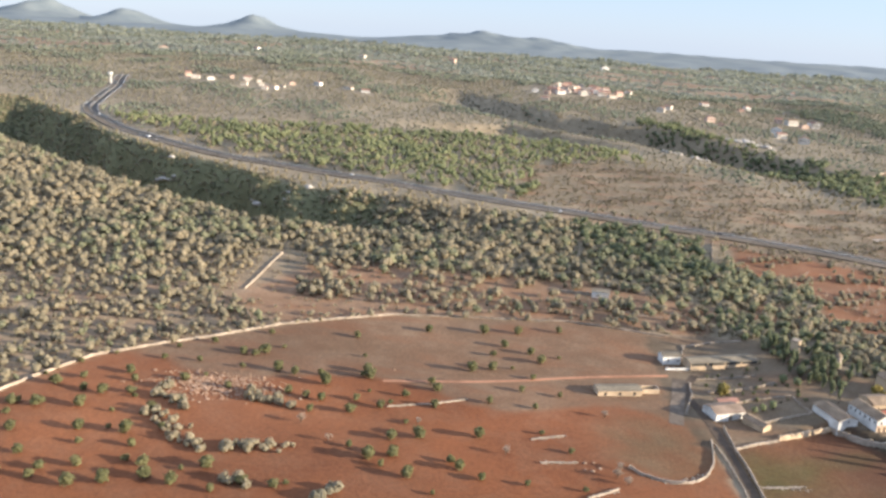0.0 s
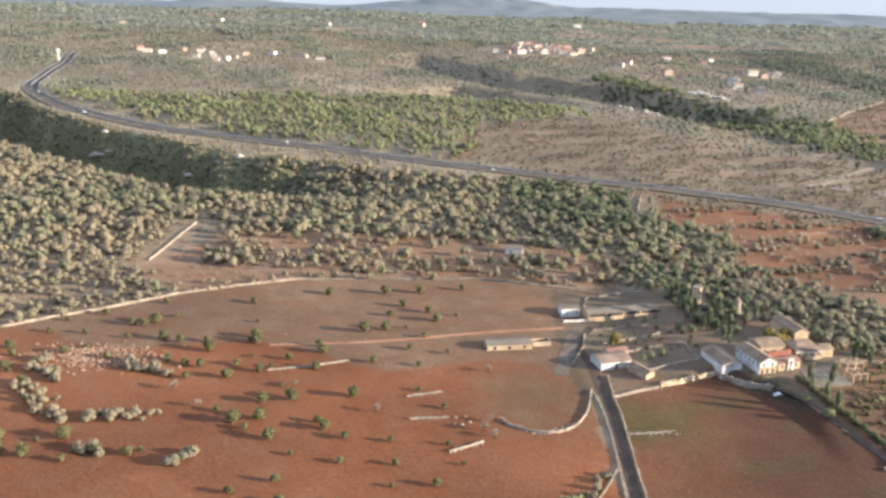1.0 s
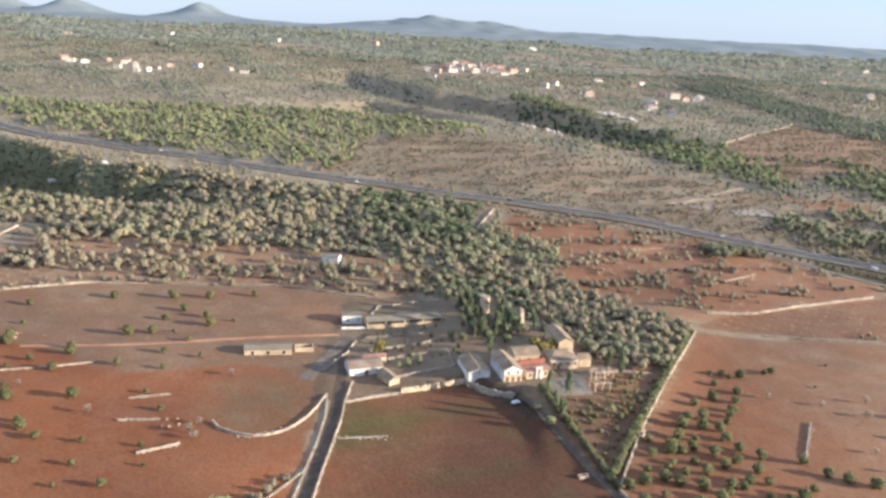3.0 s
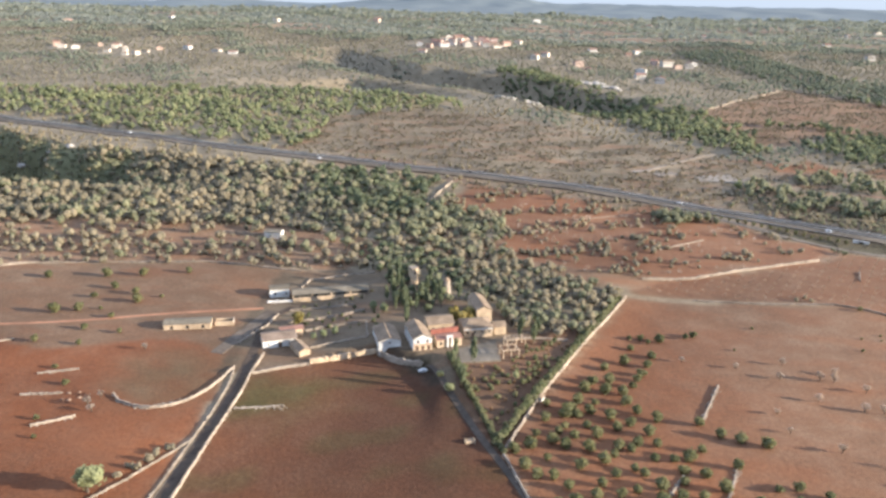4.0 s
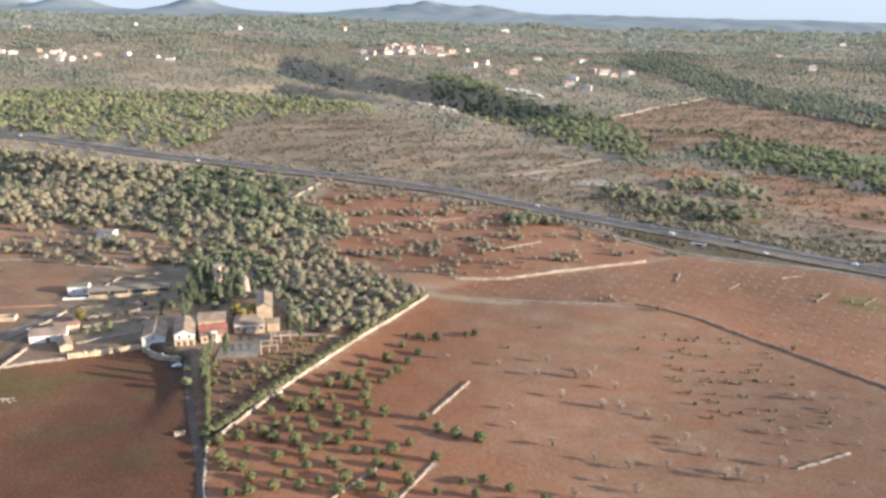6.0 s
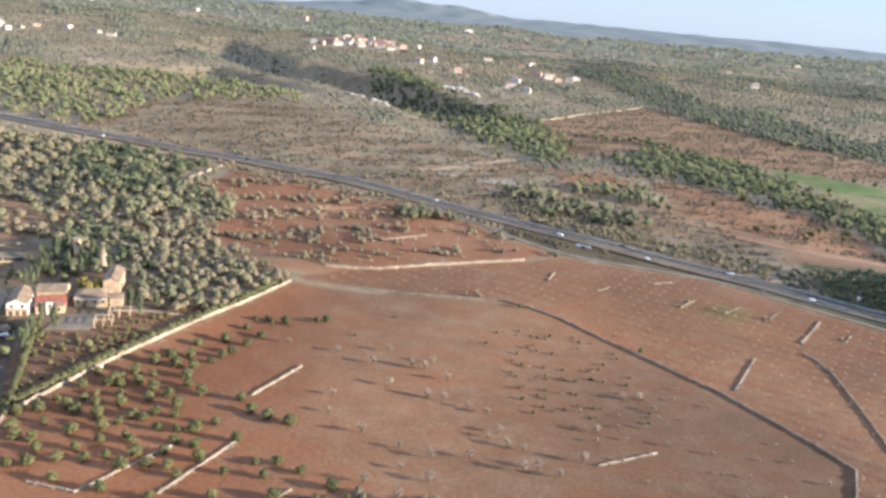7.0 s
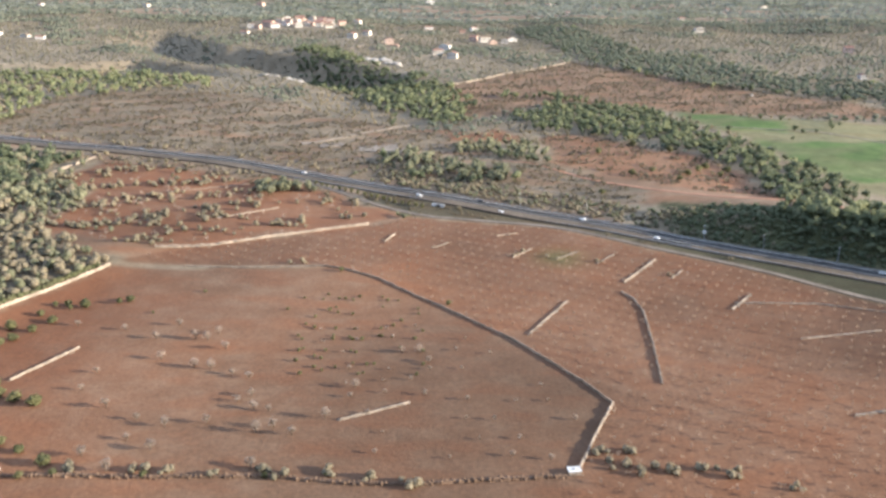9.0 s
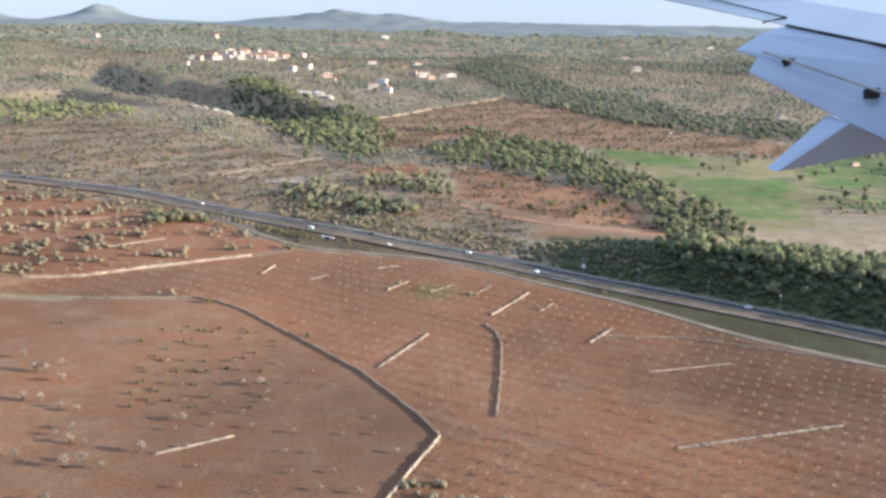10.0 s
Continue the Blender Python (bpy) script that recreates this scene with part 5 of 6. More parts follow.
# wood round the farm
x, y, rng = scatter(90, 225, 240, 345, 3.7, 105)
ok = inside(x, y, FARM_WOOD) & (np.hypot(x - 133.5, y - 284) > 4.5) & (np.hypot(x - 145.4, y - 278) > 5) & ~inside(x, y, [(137, 234), (134, 262), (154, 272), (164, 268), (167, 250), (170, 230)])
x, y = x[ok], y[ok]
west = (x < 150)
size = rng.uniform(1.6, 2.8, len(x))
keep = rng.rand(len(x)) < 0.86
kind = rng.rand(len(x))
grey = keep & ((~west & (kind < 0.6)) | (west & (kind < 0.25)))
deep = keep & ~grey & west & (kind < 0.55)
rest = keep & ~grey & ~deep
wood("farm_olives", x[grey], y[grey], size[grey], NEAR_CROWN, OLIVE_LEAF, "thick grey-green olive wood behind the farm", "trees", seed=8)
wood("farm_pines", x[rest], y[rest], size[rest], NEAR_CROWN, MIXED_LEAF, "dense green trees round the farm's towers", "trees", lift=0.9, seed=9)
wood("farm_holm_oaks", x[deep], y[deep], size[deep] * 1.12, NEAR_CROWN, DARK_LEAF, "dark holm oaks round the farm's towers", "trees", lift=0.9, seed=54)

# scrub of the plateau and the slopes beyond
x, y, rng = scatter(-1000, 1200, 430, 1350, 6.1, 106)
s_can = dist_line(x, y, CANYON)[0]
ok = seen(x, y) & clear_of(x, y, ALL_WOODS) & ((s_can < -3) | (x > 150)) & (rng.rand(len(x)) < 0.9)
ok &= (y < 1000) | (np.hypot((x - 130) / 75, (y - 1165) / 65) > 1) | (rng.rand(len(x)) < 0.35)
x, y = x[ok], y[ok]
size = (1.0 + 1.6 * rng.rand(len(x)) ** 1.5) * (1 + 0.35 * smooth(700, 1300, y))
lush = wave(x, y, 150, 42) + 0.6 * wave(x, y, 400, 43) > 0.3
near = ~lush & (y < 690)
wood("heath_edge_scrub", x[near], y[near], size[near], MID_CROWN, OLIVE_LEAF, "grey-green scrub at the edge of the heath", "scrub", lift=0.5, seed=27, stem=False)
lush_near = lush | (y < 690)
wood("plateau_scrub", x[~lush_near], y[~lush_near], size[~lush_near], FAR_CROWN, SCRUB_LEAF, "low dry scrub over the plateau", "scrub", lift=0.4, seed=10, stem=False)
wood("plateau_trees", x[lush], y[lush], size[lush] * 1.4, FAR_CROWN, HAZED_GROVE, "groves of green trees on the plateau, greyed for haze", "trees", lift=0.7, seed=11, stem=False)

# low bushes on the heath, the far field and the motorway's banks
x, y, rng = scatter(0, 760, 300, 850, 3.1, 107)
on_heath = inside(x, y, HEATH) | inside(x, y, FAR_FIELD) | inside(x, y, MID_FIELD)
bank = (np.abs(dist_line(x, y, ROAD)[0]) > 9.5) & (np.abs(dist_line(x, y, ROAD)[0]) < 26) & (x > 150) & ~inside(x, y, FIELD_D)
ok = ((on_heath & (rng.rand(len(x)) < 0.55 + 0.42 * wave(x, y * 2.6, 60, 44))) | (bank & (rng.rand(len(x)) < 0.65))) & (np.abs(dist_line(x, y, ROAD)[0]) > 9.5) & (np.abs(dist_line(x, y, LANE)[0]) > 3.2)
x, y = x[ok], y[ok]
wood("heath_bushes", x, y, 0.75 + 1.45 * rng.rand(len(x)) ** 1.8, BUSH_CROWN, HEATH_LEAF, "low brown and olive heath bushes", "bushes", lift=0.35, seed=12, stem=False)

# woods of the distant plain, up to the skyline
parts = []
for y0, y1, gap, seed in ((1350, 2100, 13, 108), (2100, 3200, 21, 109), (3200, 3290, 34, 110)):
    x, y, rng = scatter(-3300, 3700, y0, y1, gap, seed)
    ok = seen(x, y) & (wave(x, y * 2.2, 520, 31) + 0.4 * rng.normal(0, 1, len(x)) < 0.35)
    parts.append((x[ok], y[ok], gap * rng.uniform(0.28, 0.52, ok.sum())))
x, y, size = (np.concatenate(p) for p in zip(*parts))
bright = wave(x, y * 1.8, 420, 45) > 0.1
wood("distant_woods", x[~bright], y[~bright], size[~bright], LAST_CROWN, HAZED_LEAF, "distant woods of the plain, haze in their pale green", "woods", lift=0.35, seed=13, stem=False)
wood("distant_groves", x[bright], y[bright], size[bright], LAST_CROWN, HAZED_GROVE, "distant darker groves of the plain, greyed for haze", "woods", lift=0.4, seed=14, stem=False)

# dry terraces below the motorway: bushes in bands, pale almonds between
x, y, rng = scatter(120, 330, 300, 450, 3.6, 116)
lines = np.sin((y - 0.42 * x) * math.tau / 31 + 0.8 * wave(x, y, 80, 71))
ok = inside(x, y, FIELD_E) & (np.abs(dist_line(x, y, ROAD)[0]) > 9) & (np.abs(dist_line(x, y, LANE)[0]) > 3.5)
k = rng.rand(len(x))
band = ok & (k < np.where(lines > 0.35, 0.48, 0.04) * (1 - 0.6 * smooth(225, 300, x)))
wood("terrace_bushes", x[band], y[band], rng.uniform(1.1, 2.6, band.sum()), NEAR_CROWN, OLIVE_LEAF, "olive bushes along dry red terraces", "bushes", lift=0.55, seed=23)
pale = ok & ~band & (rng.rand(len(x)) < 0.07 + 0.12 * (y > 372) * (x > 195))
wood("terrace_almonds", x[pale], y[pale], rng.uniform(1.0, 1.7, pale.sum()), [crown_tris(90 + k, 40, 0.17, 6, 0.6, 0.85, 0.0) for k in range(3)], ALMOND_TWIG, "pale bare almond trees on the red terraces", "trees", lift=0.8, seed=24)

# dense scrub on the bank above the motorway
x, y, rng = scatter(270, 640, 190, 450, 2.2, 117)
d = dist_line(x, y, ROAD)[0]
ok = (d < -9) & (d > -34 + 6 * wave(x, y, 60, 72)) & (x > 285 + rng.rand(len(x)) * 30) & (rng.rand(len(x)) < 0.42 + 0.58 * smooth(420, 480, x))
x, y = x[ok], y[ok]
k = rng.rand(len(x)) < np.where(x > 400, 0.4, 0.5)
# right-hand part gets the dark leaf, putting the bank's shade in its colour
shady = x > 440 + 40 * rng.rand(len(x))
wood("shaded_bank_scrub", x[shady], y[shady], rng.uniform(1.3, 2.5, shady.sum()), FAR_CROWN, DARK_LEAF, "dark evergreen scrub on the motorway bank, its shade also in the leaf colour", "scrub", lift=0.5, seed=48, stem=False)
x, y, k = x[~shady], y[~shady], k[~shady]
wood("bank_scrub", x[k], y[k], rng.uniform(0.9, 2.0, k.sum()), MID_CROWN, OLIVE_LEAF, "dense olive scrub on the motorway bank", "scrub", lift=0.55, seed=25)
wood("bank_bushes", x[~k], y[~k], rng.uniform(0.8, 1.9, (~k).sum()), MID_CROWN, MIXED_LEAF, "olive-brown bushes on the motorway bank", "scrub", lift=0.55, seed=26)

# tall pines along the crest of that bank
x, y, rng = scatter(430, 720, 130, 380, 5.2, 123)
d = dist_line(x, y, ROAD)[0]
ok = (d < -24) & (d > -44) & (x > 488) & (rng.rand(len(x)) < 0.8)
wood("crest_pines", x[ok], y[ok], rng.uniform(2.4, 4.2, ok.sum()), NEAR_CROWN, PINE_LEAF, "sunlit pines along the crest of the bank", "pine trees", lift=1.0, seed=52)

# golf course trees
x, y, rng = scatter(520, 900, 380, 620, 9, 111)
ok = inside(x, y, GOLF) & (rng.rand(len(x)) < 0.22 + 0.4 * wave(x, y, 70, 83)) & ~(inside(x, y, FAIRWAYS[0]) | inside(x, y, FAIRWAYS[1]))
wood("golf_trees", x[ok], y[ok], rng.uniform(1.8, 3.2, ok.sum()), MID_CROWN, DARK_LEAF, "scattered dark trees on the golf course", "trees", lift=0.9, seed=15)

# saplings planted in rows in the large field
gx, gy = np.meshgrid(np.arange(-60, 60), np.arange(-60, 60))
px = 430 + (3.74 * gx + 3.3 * gy).ravel()
py = 230 + (-2.14 * gx + 5.25 * gy).ravel()
rng = np.random.RandomState(112)
px, py = px + rng.uniform(-0.3, 0.3, len(px)), py + rng.uniform(-0.3, 0.3, len(py))
ok = inside(px, py, FIELD_D) & (py > 90) & (px < 640) & (rng.rand(len(px)) < 0.93) & (np.abs(dist_line(px, py, LANE)[0]) > 5)
TWIGS = [crown_tris(80 + k, 16, 0.24, 5, 0.6, 0.9, 0.0) for k in range(4)]
wood("almond_saplings", px[ok], py[ok], rng.uniform(0.75, 1.1, ok.sum()), TWIGS, SAPLING_TWIG, "rows of pale bare almond saplings in red earth", "saplings", lift=0.85, seed=16)

# bushes in the red field, along hedges and gardens
hx, hy, hs = [], [], []
rng = np.random.RandomState(113)


def clump(points, n, spread, lo, hi):
    for cx, cy in points:
        for _ in range(n):
            hx.append(cx + rng.normal(0, spread))
            hy.append(cy + rng.normal(0, spread * 0.7))
            hs.append(rng.uniform(lo, hi))


clump(((-86, 219), (-80, 203), (-77, 198), (-74, 194), (-69, 189), (-66, 186), (-55, 187), (-52, 189), (-46, 189), (-42, 191), (-60, 220), (-56, 217), (-50, 217), (-46, 215), (-79, 211), (-75, 207), (-47, 171), (-24, 173), (-27, 169), (-84, 214)), 5, 1.8, 1.1, 2.3)
clump(((80.5, 173), (78.5, 170), (76.5, 167), (74, 163.5), (72, 160)), 3, 0.7, 0.9, 1.7)
clump(((375, 168), (383, 168), (378, 161), (384, 160), (392, 160), (398, 160), (404, 159), (417, 153)), 3, 1.6, 1.0, 1.8)
clump(((297, 158), (301, 158), (312, 158), (275, 158), (271, 158), (252, 158), (330, 154), (287, 157), (320, 156)), 3, 1.5, 0.9, 1.9)
clump(((366, 305), (371, 309), (383, 303), (399, 299), (424, 286), (280, 294), (284, 294)), 2, 1.2, 0.8, 1.4)
clump(((150, 395), (160, 385), (152, 375), (172, 360), (190, 352), (205, 350), (140, 372), (165, 340), (185, 335), (230, 360), (235, 350), (210, 335), (225, 330), (245, 345), (128, 345), (135, 352)), 5, 4.0, 1.0, 2.2)
wood("field_bushes", np.array(hx), np.array(hy), np.array(hs), NEAR_CROWN, OLIVE_LEAF, "olive-grey bushes in clumps on field edges", "bushes", lift=0.55, seed=17)
hx, hy, hs = [], [], []
clump(((249, 388), (254, 385), (258, 388), (253, 394), (247, 394), (258, 394), (265, 392), (268, 390)), 4, 2.6, 2.0, 3.4)
clump(((190, 330), (200, 325)), 2, 2, 1, 2)
clump(((318, 351), (322, 350)), 4, 1.6, 0.8, 1.4)
wood("green_thicket", np.array(hx), np.array(hy), np.array(hs), NEAR_CROWN, MIXED_LEAF, "green thicket beside the motorway", "bushes", lift=1.0, seed=18)
hx, hy, hs = [], [], []
for k in range(110):
    hx.append(162.5 + 49 * k / 110 + rng.uniform(-0.3, 0.3) - 1.6)
    hy.append(180 + 104 * k / 110 + rng.uniform(-0.4, 0.4) + 0.9)
    hs.append(rng.uniform(1.15, 2.0))
for k in range(100):
    hx.append(162.6 - 15.6 * k / 100 + rng.uniform(-0.2, 0.2) + 0.5)
    hy.append(178 + 50 * k / 100)
    hs.append(rng.uniform(0.95, 1.45))
wood("garden_hedge", np.array(hx), np.array(hy), np.array(hs), NEAR_CROWN, CAROB_LEAF, "clipped green hedge along the garden walls", "hedge", lift=0.75, seed=19)
x, y, rng = scatter(150, 200, 182, 252, 1.9, 114)
ok = inside(x, y, [(164, 184), (152, 206), (150, 221), (164, 222), (171, 232), (174, 241), (188, 243)]) & (rng.rand(len(x)) < 0.5)
x, y = x[ok], y[ok]
k = rng.rand(len(x))
wood("garden_shrubs", x[k < 0.34], y[k < 0.34], rng.uniform(0.5, 1.3, (k < 0.34).sum()), NEAR_CROWN, LONE_LEAF, "dry mixed shrubs in the manor garden", "shrubs", lift=0.6, seed=20)
dry = (k > 0.34) & (k < 0.7)
wood("russet_shrubs", x[dry], y[dry], rng.uniform(0.4, 1.0, dry.sum()), NEAR_CROWN, RUSSET_LEAF, "russet autumn shrubs in the manor garden", "shrubs", lift=0.55, seed=49)
wood("garden_trees", x[k > 0.7], y[k > 0.7], rng.uniform(0.7, 1.5, (k > 0.7).sum()), NEAR_CROWN, CAROB_LEAF, "green bushes in the manor garden", "shrubs", lift=0.7, seed=21)
x, y, rng = scatter(84, 126, 238, 300, 4.0, 115)
ok = inside(x, y, [(92, 238), (90, 268), (95, 276), (118, 284), (124, 250)]) & (rng.rand(len(x)) < 0.55)
wood("kitchen_garden_shrubs", x[ok], y[ok], rng.uniform(0.6, 1.2, ok.sum()), NEAR_CROWN, CAROB_LEAF, "green shrubs in the walled kitchen garden", "shrubs", lift=0.6, seed=22)


# ---- trees that stand alone, each a thing of its own ----
def lone_tree(name, seed, leaves, leaf, radius, trunk, material, squash=0.85, blobs=7, core=0.85, limbs=4, bough=(0.45, 0.62), wide=0.42, rise=0.38):
    """One tree, built at the origin: a tapering forked trunk and a crown of leaf clumps."""
    root = new(name)
    rng = random.Random(seed)
    bm = bmesh.new()
    tube(bm, (0, 0, -0.4), (0.05, 0.03, trunk), radius * 0.09, radius * 0.065, 8)
    for k in range(limbs):
        a = math.tau * k / limbs + rng.uniform(-0.4, 0.4)
        tube(bm, (0.05, 0.03, trunk - 0.1), (math.cos(a) * radius * 0.5, math.sin(a) * radius * 0.5, trunk + radius * rng.uniform(0.45, 0.8)), radius * 0.05, radius * 0.02, 6)
    part("trunk", bm, BARK, root)
    tris = crown_tris(seed, leaves, leaf, blobs, wide, squash, core, bough) * radius
    tris[:, :, 2] += trunk + radius * rise
    crown = new("crown", tint_mesh("crown", tris, np.full(len(tris), 0.3), material))
    crown.parent = root
    return root


def plant(protos, spots, label, category, group, lo, hi, seed):
    rng = random.Random(seed)
    for n, (x, y) in enumerate(spots):
        ob = protos[n % len(protos)] if n < len(protos) else None
        s = rng.uniform(lo, hi)
        m = pose(x, y, ground_z(x, y) - 0.05, 0, 0, rng.uniform(0, 360))
        if ob is None:
            ob = copy_thing(protos[rng.randrange(len(protos))], m)
        else:
            ob.matrix_basis = m
        ob.scale = (s, s, s * rng.uniform(0.9, 1.1))
        tagged(ob, label, category, group)


CAROBS = [lone_tree("carob_tree", 200 + k, 220, 0.15, 1.65, 0.55, LONE_LEAF) for k in range(4)]
plant(CAROBS, ((-108, 213), (-102, 212), (-94, 214), (-116, 201), (-123, 200), (-118, 215), (-107, 175), (-90, 172), (-88, 163), (-80, 166), (-71, 169), (-74, 175), (-98, 169), (-64, 168), (-58, 177), (-47, 171), (-39, 171), (-48, 224), (-63, 253), (-70, 251), (-49, 238), (-37, 221), (-27, 215)),
      "round green carob tree in red ploughed earth", "tree", "trees of the red field", 1.1, 1.65, 31)
plant([copy_thing(CAROBS[0], pose(0, 0, 0))], ((-18, 220), (-5, 204), (-13, 201), (-2, 224), (12, 207), (-24, 241), (-34, 274), (-8, 285), (-2, 236), (9, 255), (17, 258), (34, 266), (43, 296), (27, 291), (21, 278), (31, 273), (-11, 192), (-18, 189), (-6, 182), (7, 188), (13, 289), (-38, 233), (-26, 245), (-98, 190), (-115, 186), (-126, 183), (-104, 203), (-85, 190), (-84, 205), (-55, 240), (-82, 226), (-100, 228)),
      "round green carob tree in the stony upper field", "tree", "trees of the red field", 1.15, 1.75, 32)
row_rng = random.Random(77)
loose = [(-150 + 13.5 * i + row_rng.uniform(-2.5, 2.5) + 4 * (j % 2), 146 + 9.5 * j + row_rng.uniform(-2, 2)) for j in range(14) for i in range(15)]
loose = [p for p in loose if inside(p[0], p[1], FIELD_A) and p[0] < 62 and p[1] < 292 and math.hypot(p[0] + 62, p[1] - 203) > 17 and row_rng.random() < 0.48]
plant([copy_thing(CAROBS[3], pose(0, 0, 0))], loose, "small green tree in a loose field row", "tree", "trees of the red field", 0.5, 1.05, 41)
OLIVES = [lone_tree("orchard_tree", 220 + k, 220, 0.15, 1.65, 0.5, LONE_LEAF) for k in range(4)]
plant(OLIVES, ((166, 179), (175, 195), (181, 198), (188, 188), (171, 168), (175, 168), (182, 201), (188, 201), (194, 192), (196, 182), (193, 183), (201, 202), (199, 207), (203, 218), (205, 222), (207, 226), (210, 232), (213, 239), (194, 213), (188, 213), (206, 198), (210, 179), (221, 191), (226, 189), (232, 187), (207, 173), (212, 172)),
      "dark green orchard tree beside the boundary wall", "tree", "orchard trees", 0.95, 1.5, 33)
plant([copy_thing(OLIVES[1], pose(0, 0, 0))], ((221, 176), (215, 166), (228, 167), (233, 168), (222, 162), (209, 162), (199, 160), (190, 162), (184, 161), (179, 158), (175, 157), (212, 253), (218, 252), (231, 258), (191, 179), (198, 185), (202, 190), (217, 197), (195, 173), (179, 182), (174, 176), (182, 173), (185, 181), (206, 168), (212, 159), (231, 162), (239, 165), (247, 160), (178, 189), (186, 193), (176, 184), (190, 170), (201, 178), (214, 183), (185, 206), (196, 220), (200, 166), (168, 172), (172, 187), (170, 181), (180, 192), (184, 198), (190, 206), (176, 203), (193, 198), (198, 195), (203, 185), (188, 176), (197, 171), (206, 178), (178, 164), (186, 166), (194, 164), (204, 162), (182, 187), (199, 213), (191, 218), (196, 228), (203, 233), (207, 244), (187, 153), (198, 151), (209, 150), (222, 152), (235, 154)),
      "dark green orchard tree on reddish earth", "tree", "orchard trees", 0.85, 1.4, 34)
ALMONDS = [lone_tree("almond_tree", 240 + k, 300, 0.085, 1.45, 0.7, ALMOND_TWIG, 0.85, 9, 0.0, 5, (0.28, 0.5), 0.5, 0.5) for k in range(3)]
plant(ALMONDS, ((254, 238), (262, 228), (268, 232), (266, 227), (267, 209), (272, 208), (250, 228), (279, 205), (284, 203), (261, 180), (256, 214), (269, 177), (279, 179), (269, 167), (262, 171), (251, 186), (284, 190), (289, 186), (293, 185), (296, 177), (287, 193), (241, 195), (222, 237), (238, 234), (301, 174), (294, 160), (254, 164), (262, 158), (326, 220), (331, 220), (334, 214), (314, 198), (308, 182), (273, 221), (292, 175), (241, 205), (-30, 197), (-6, 212), (20, 199), (-40, 206), (52, 228), (52, 197), (50.5, 192), (53, 189)),
      "pale bare almond tree with twiggy crown", "tree", "almond trees", 0.85, 1.4, 35)
plant([copy_thing(CAROBS[2], pose(0, 0, 0))], ((242, 248), (254, 267), (286, 252), (302, 262), (300, 252), (303, 250), (307, 261), (310, 237), (310, 229), (313, 229), (304, 229), (300, 217), (301, 210), (307, 210), (316, 212), (314, 206), (319, 261), (322, 240), (330, 250), (294, 240), (293, 231), (298, 265), (308, 249), (290, 262), (296, 222), (312, 220), (318, 232)),
      "small green sapling in brown tilled earth", "sapling", "young field trees", 0.36, 0.55, 36)
plant([copy_thing(CAROBS[1], pose(0, 0, 0))], ((300, 286), (228, 256), (208, 252), (214, 250), (271, 156), (298, 156), (251, 156), (244, 155), (312, 157), (340, 258)),
      "green bushy tree at the edge of the field", "tree", "field edge trees", 0.6, 0.95, 37)
row = resample([(276, 405), (289, 396), (299, 390), (309, 383), (318, 376), (331, 369)], 3.6)
plant([copy_thing(CAROBS[0], pose(0, 0, 0))], [(px - 2.4, py - 4.2) for px, py in row], "round roadside shrub below the motorway", "shrub", "roadside shrubs", 0.65, 0.95, 42)
plant([copy_thing(CAROBS[3], pose(0, 0, 0))], ((453, 433), (479, 435), (484, 440), (473, 474), (417, 388), (463, 415), (470, 425), (440, 425), (488, 425), (495, 435), (430, 470), (455, 490)), "lone green tree on the reddish heath", "tree", "heath trees", 1.2, 2.0, 43)
young = [(300 + 10.5 * i + 3 * (j % 2) + row_rng.uniform(-2.5, 2.5), 166 + 9 * j + row_rng.uniform(-2.5, 2.5)) for i in range(9) for j in range(9)]
young = [p for p in young if inside(p[0], p[1], FIELD_C) and inside(p[0] + 5, p[1] + 4, FIELD_C) and p[0] + 0.35 * p[1] > 376 and row_rng.random() < 0.8]
plant([copy_thing(ALMONDS[1], pose(0, 0, 0))], young, "small pale bare almond tree in tilled earth", "tree", "almond trees", 0.45, 0.8, 45)
shoots = [(296 + 7 * i + row_rng.uniform(-2, 2), 206 + 8 * j + row_rng.uniform(-2, 2)) for i in range(6) for j in range(8) if row_rng.random() < 0.7]
plant([copy_thing(CAROBS[2], pose(0, 0, 0))], [p for p in shoots if inside(p[0], p[1], FIELD_C)], "small green sapling in brown tilled earth", "sapling", "young field trees", 0.32, 0.55, 46)
CYPRESS = []
for k in range(3):
    ob = lone_tree("cypress", 260 + k, 130, 0.16, 1.2, 0.5, DARK_LEAF, 3.2, 7, 0.8, 2, (0.32, 0.5), 0.5, 0.6)
    for child in ob.children:
        if child.name.startswith("crown"):
            child.location.z = 2.3
    CYPRESS.append(ob)
plant(CYPRESS, ((126, 274), (128, 270), (131, 266), (129, 278), (136, 272), (127, 283), (138, 279), (139, 286), (125, 279), (141, 275), (128, 262), (150, 274), (124, 270), (123, 290), (155.5, 221.6), (170.5, 240), (174.5, 238), (176.5, 246), (149.9, 224.5), (149.2, 220.5), (150.9, 214), (152.2, 209), (133, 249), (132.4, 254), (131.6, 259), (130.4, 264), (127.4, 288), (126.2, 294), (125.4, 299), (135.2, 262), (138.4, 268), (143.6, 266)),
      "slender dark green cypress near the farm", "tree", "cypresses", 0.95, 1.45, 38)
TALL = [lone_tree("broadleaf_tree", 280 + k, 200, 0.15, 2.4, 1.4, (YELLOW_LEAF, PINE_LEAF)[k], 1.0, 8) for k in range(2)]
plant(TALL[:1], ((151.4, 253.5), (95.5, 252.5), (148.6, 255.5), (154.0, 255.5)), "yellowing broadleaf tree beside the farmhouses", "tree", "yellowing trees", 1.1, 1.4, 39)
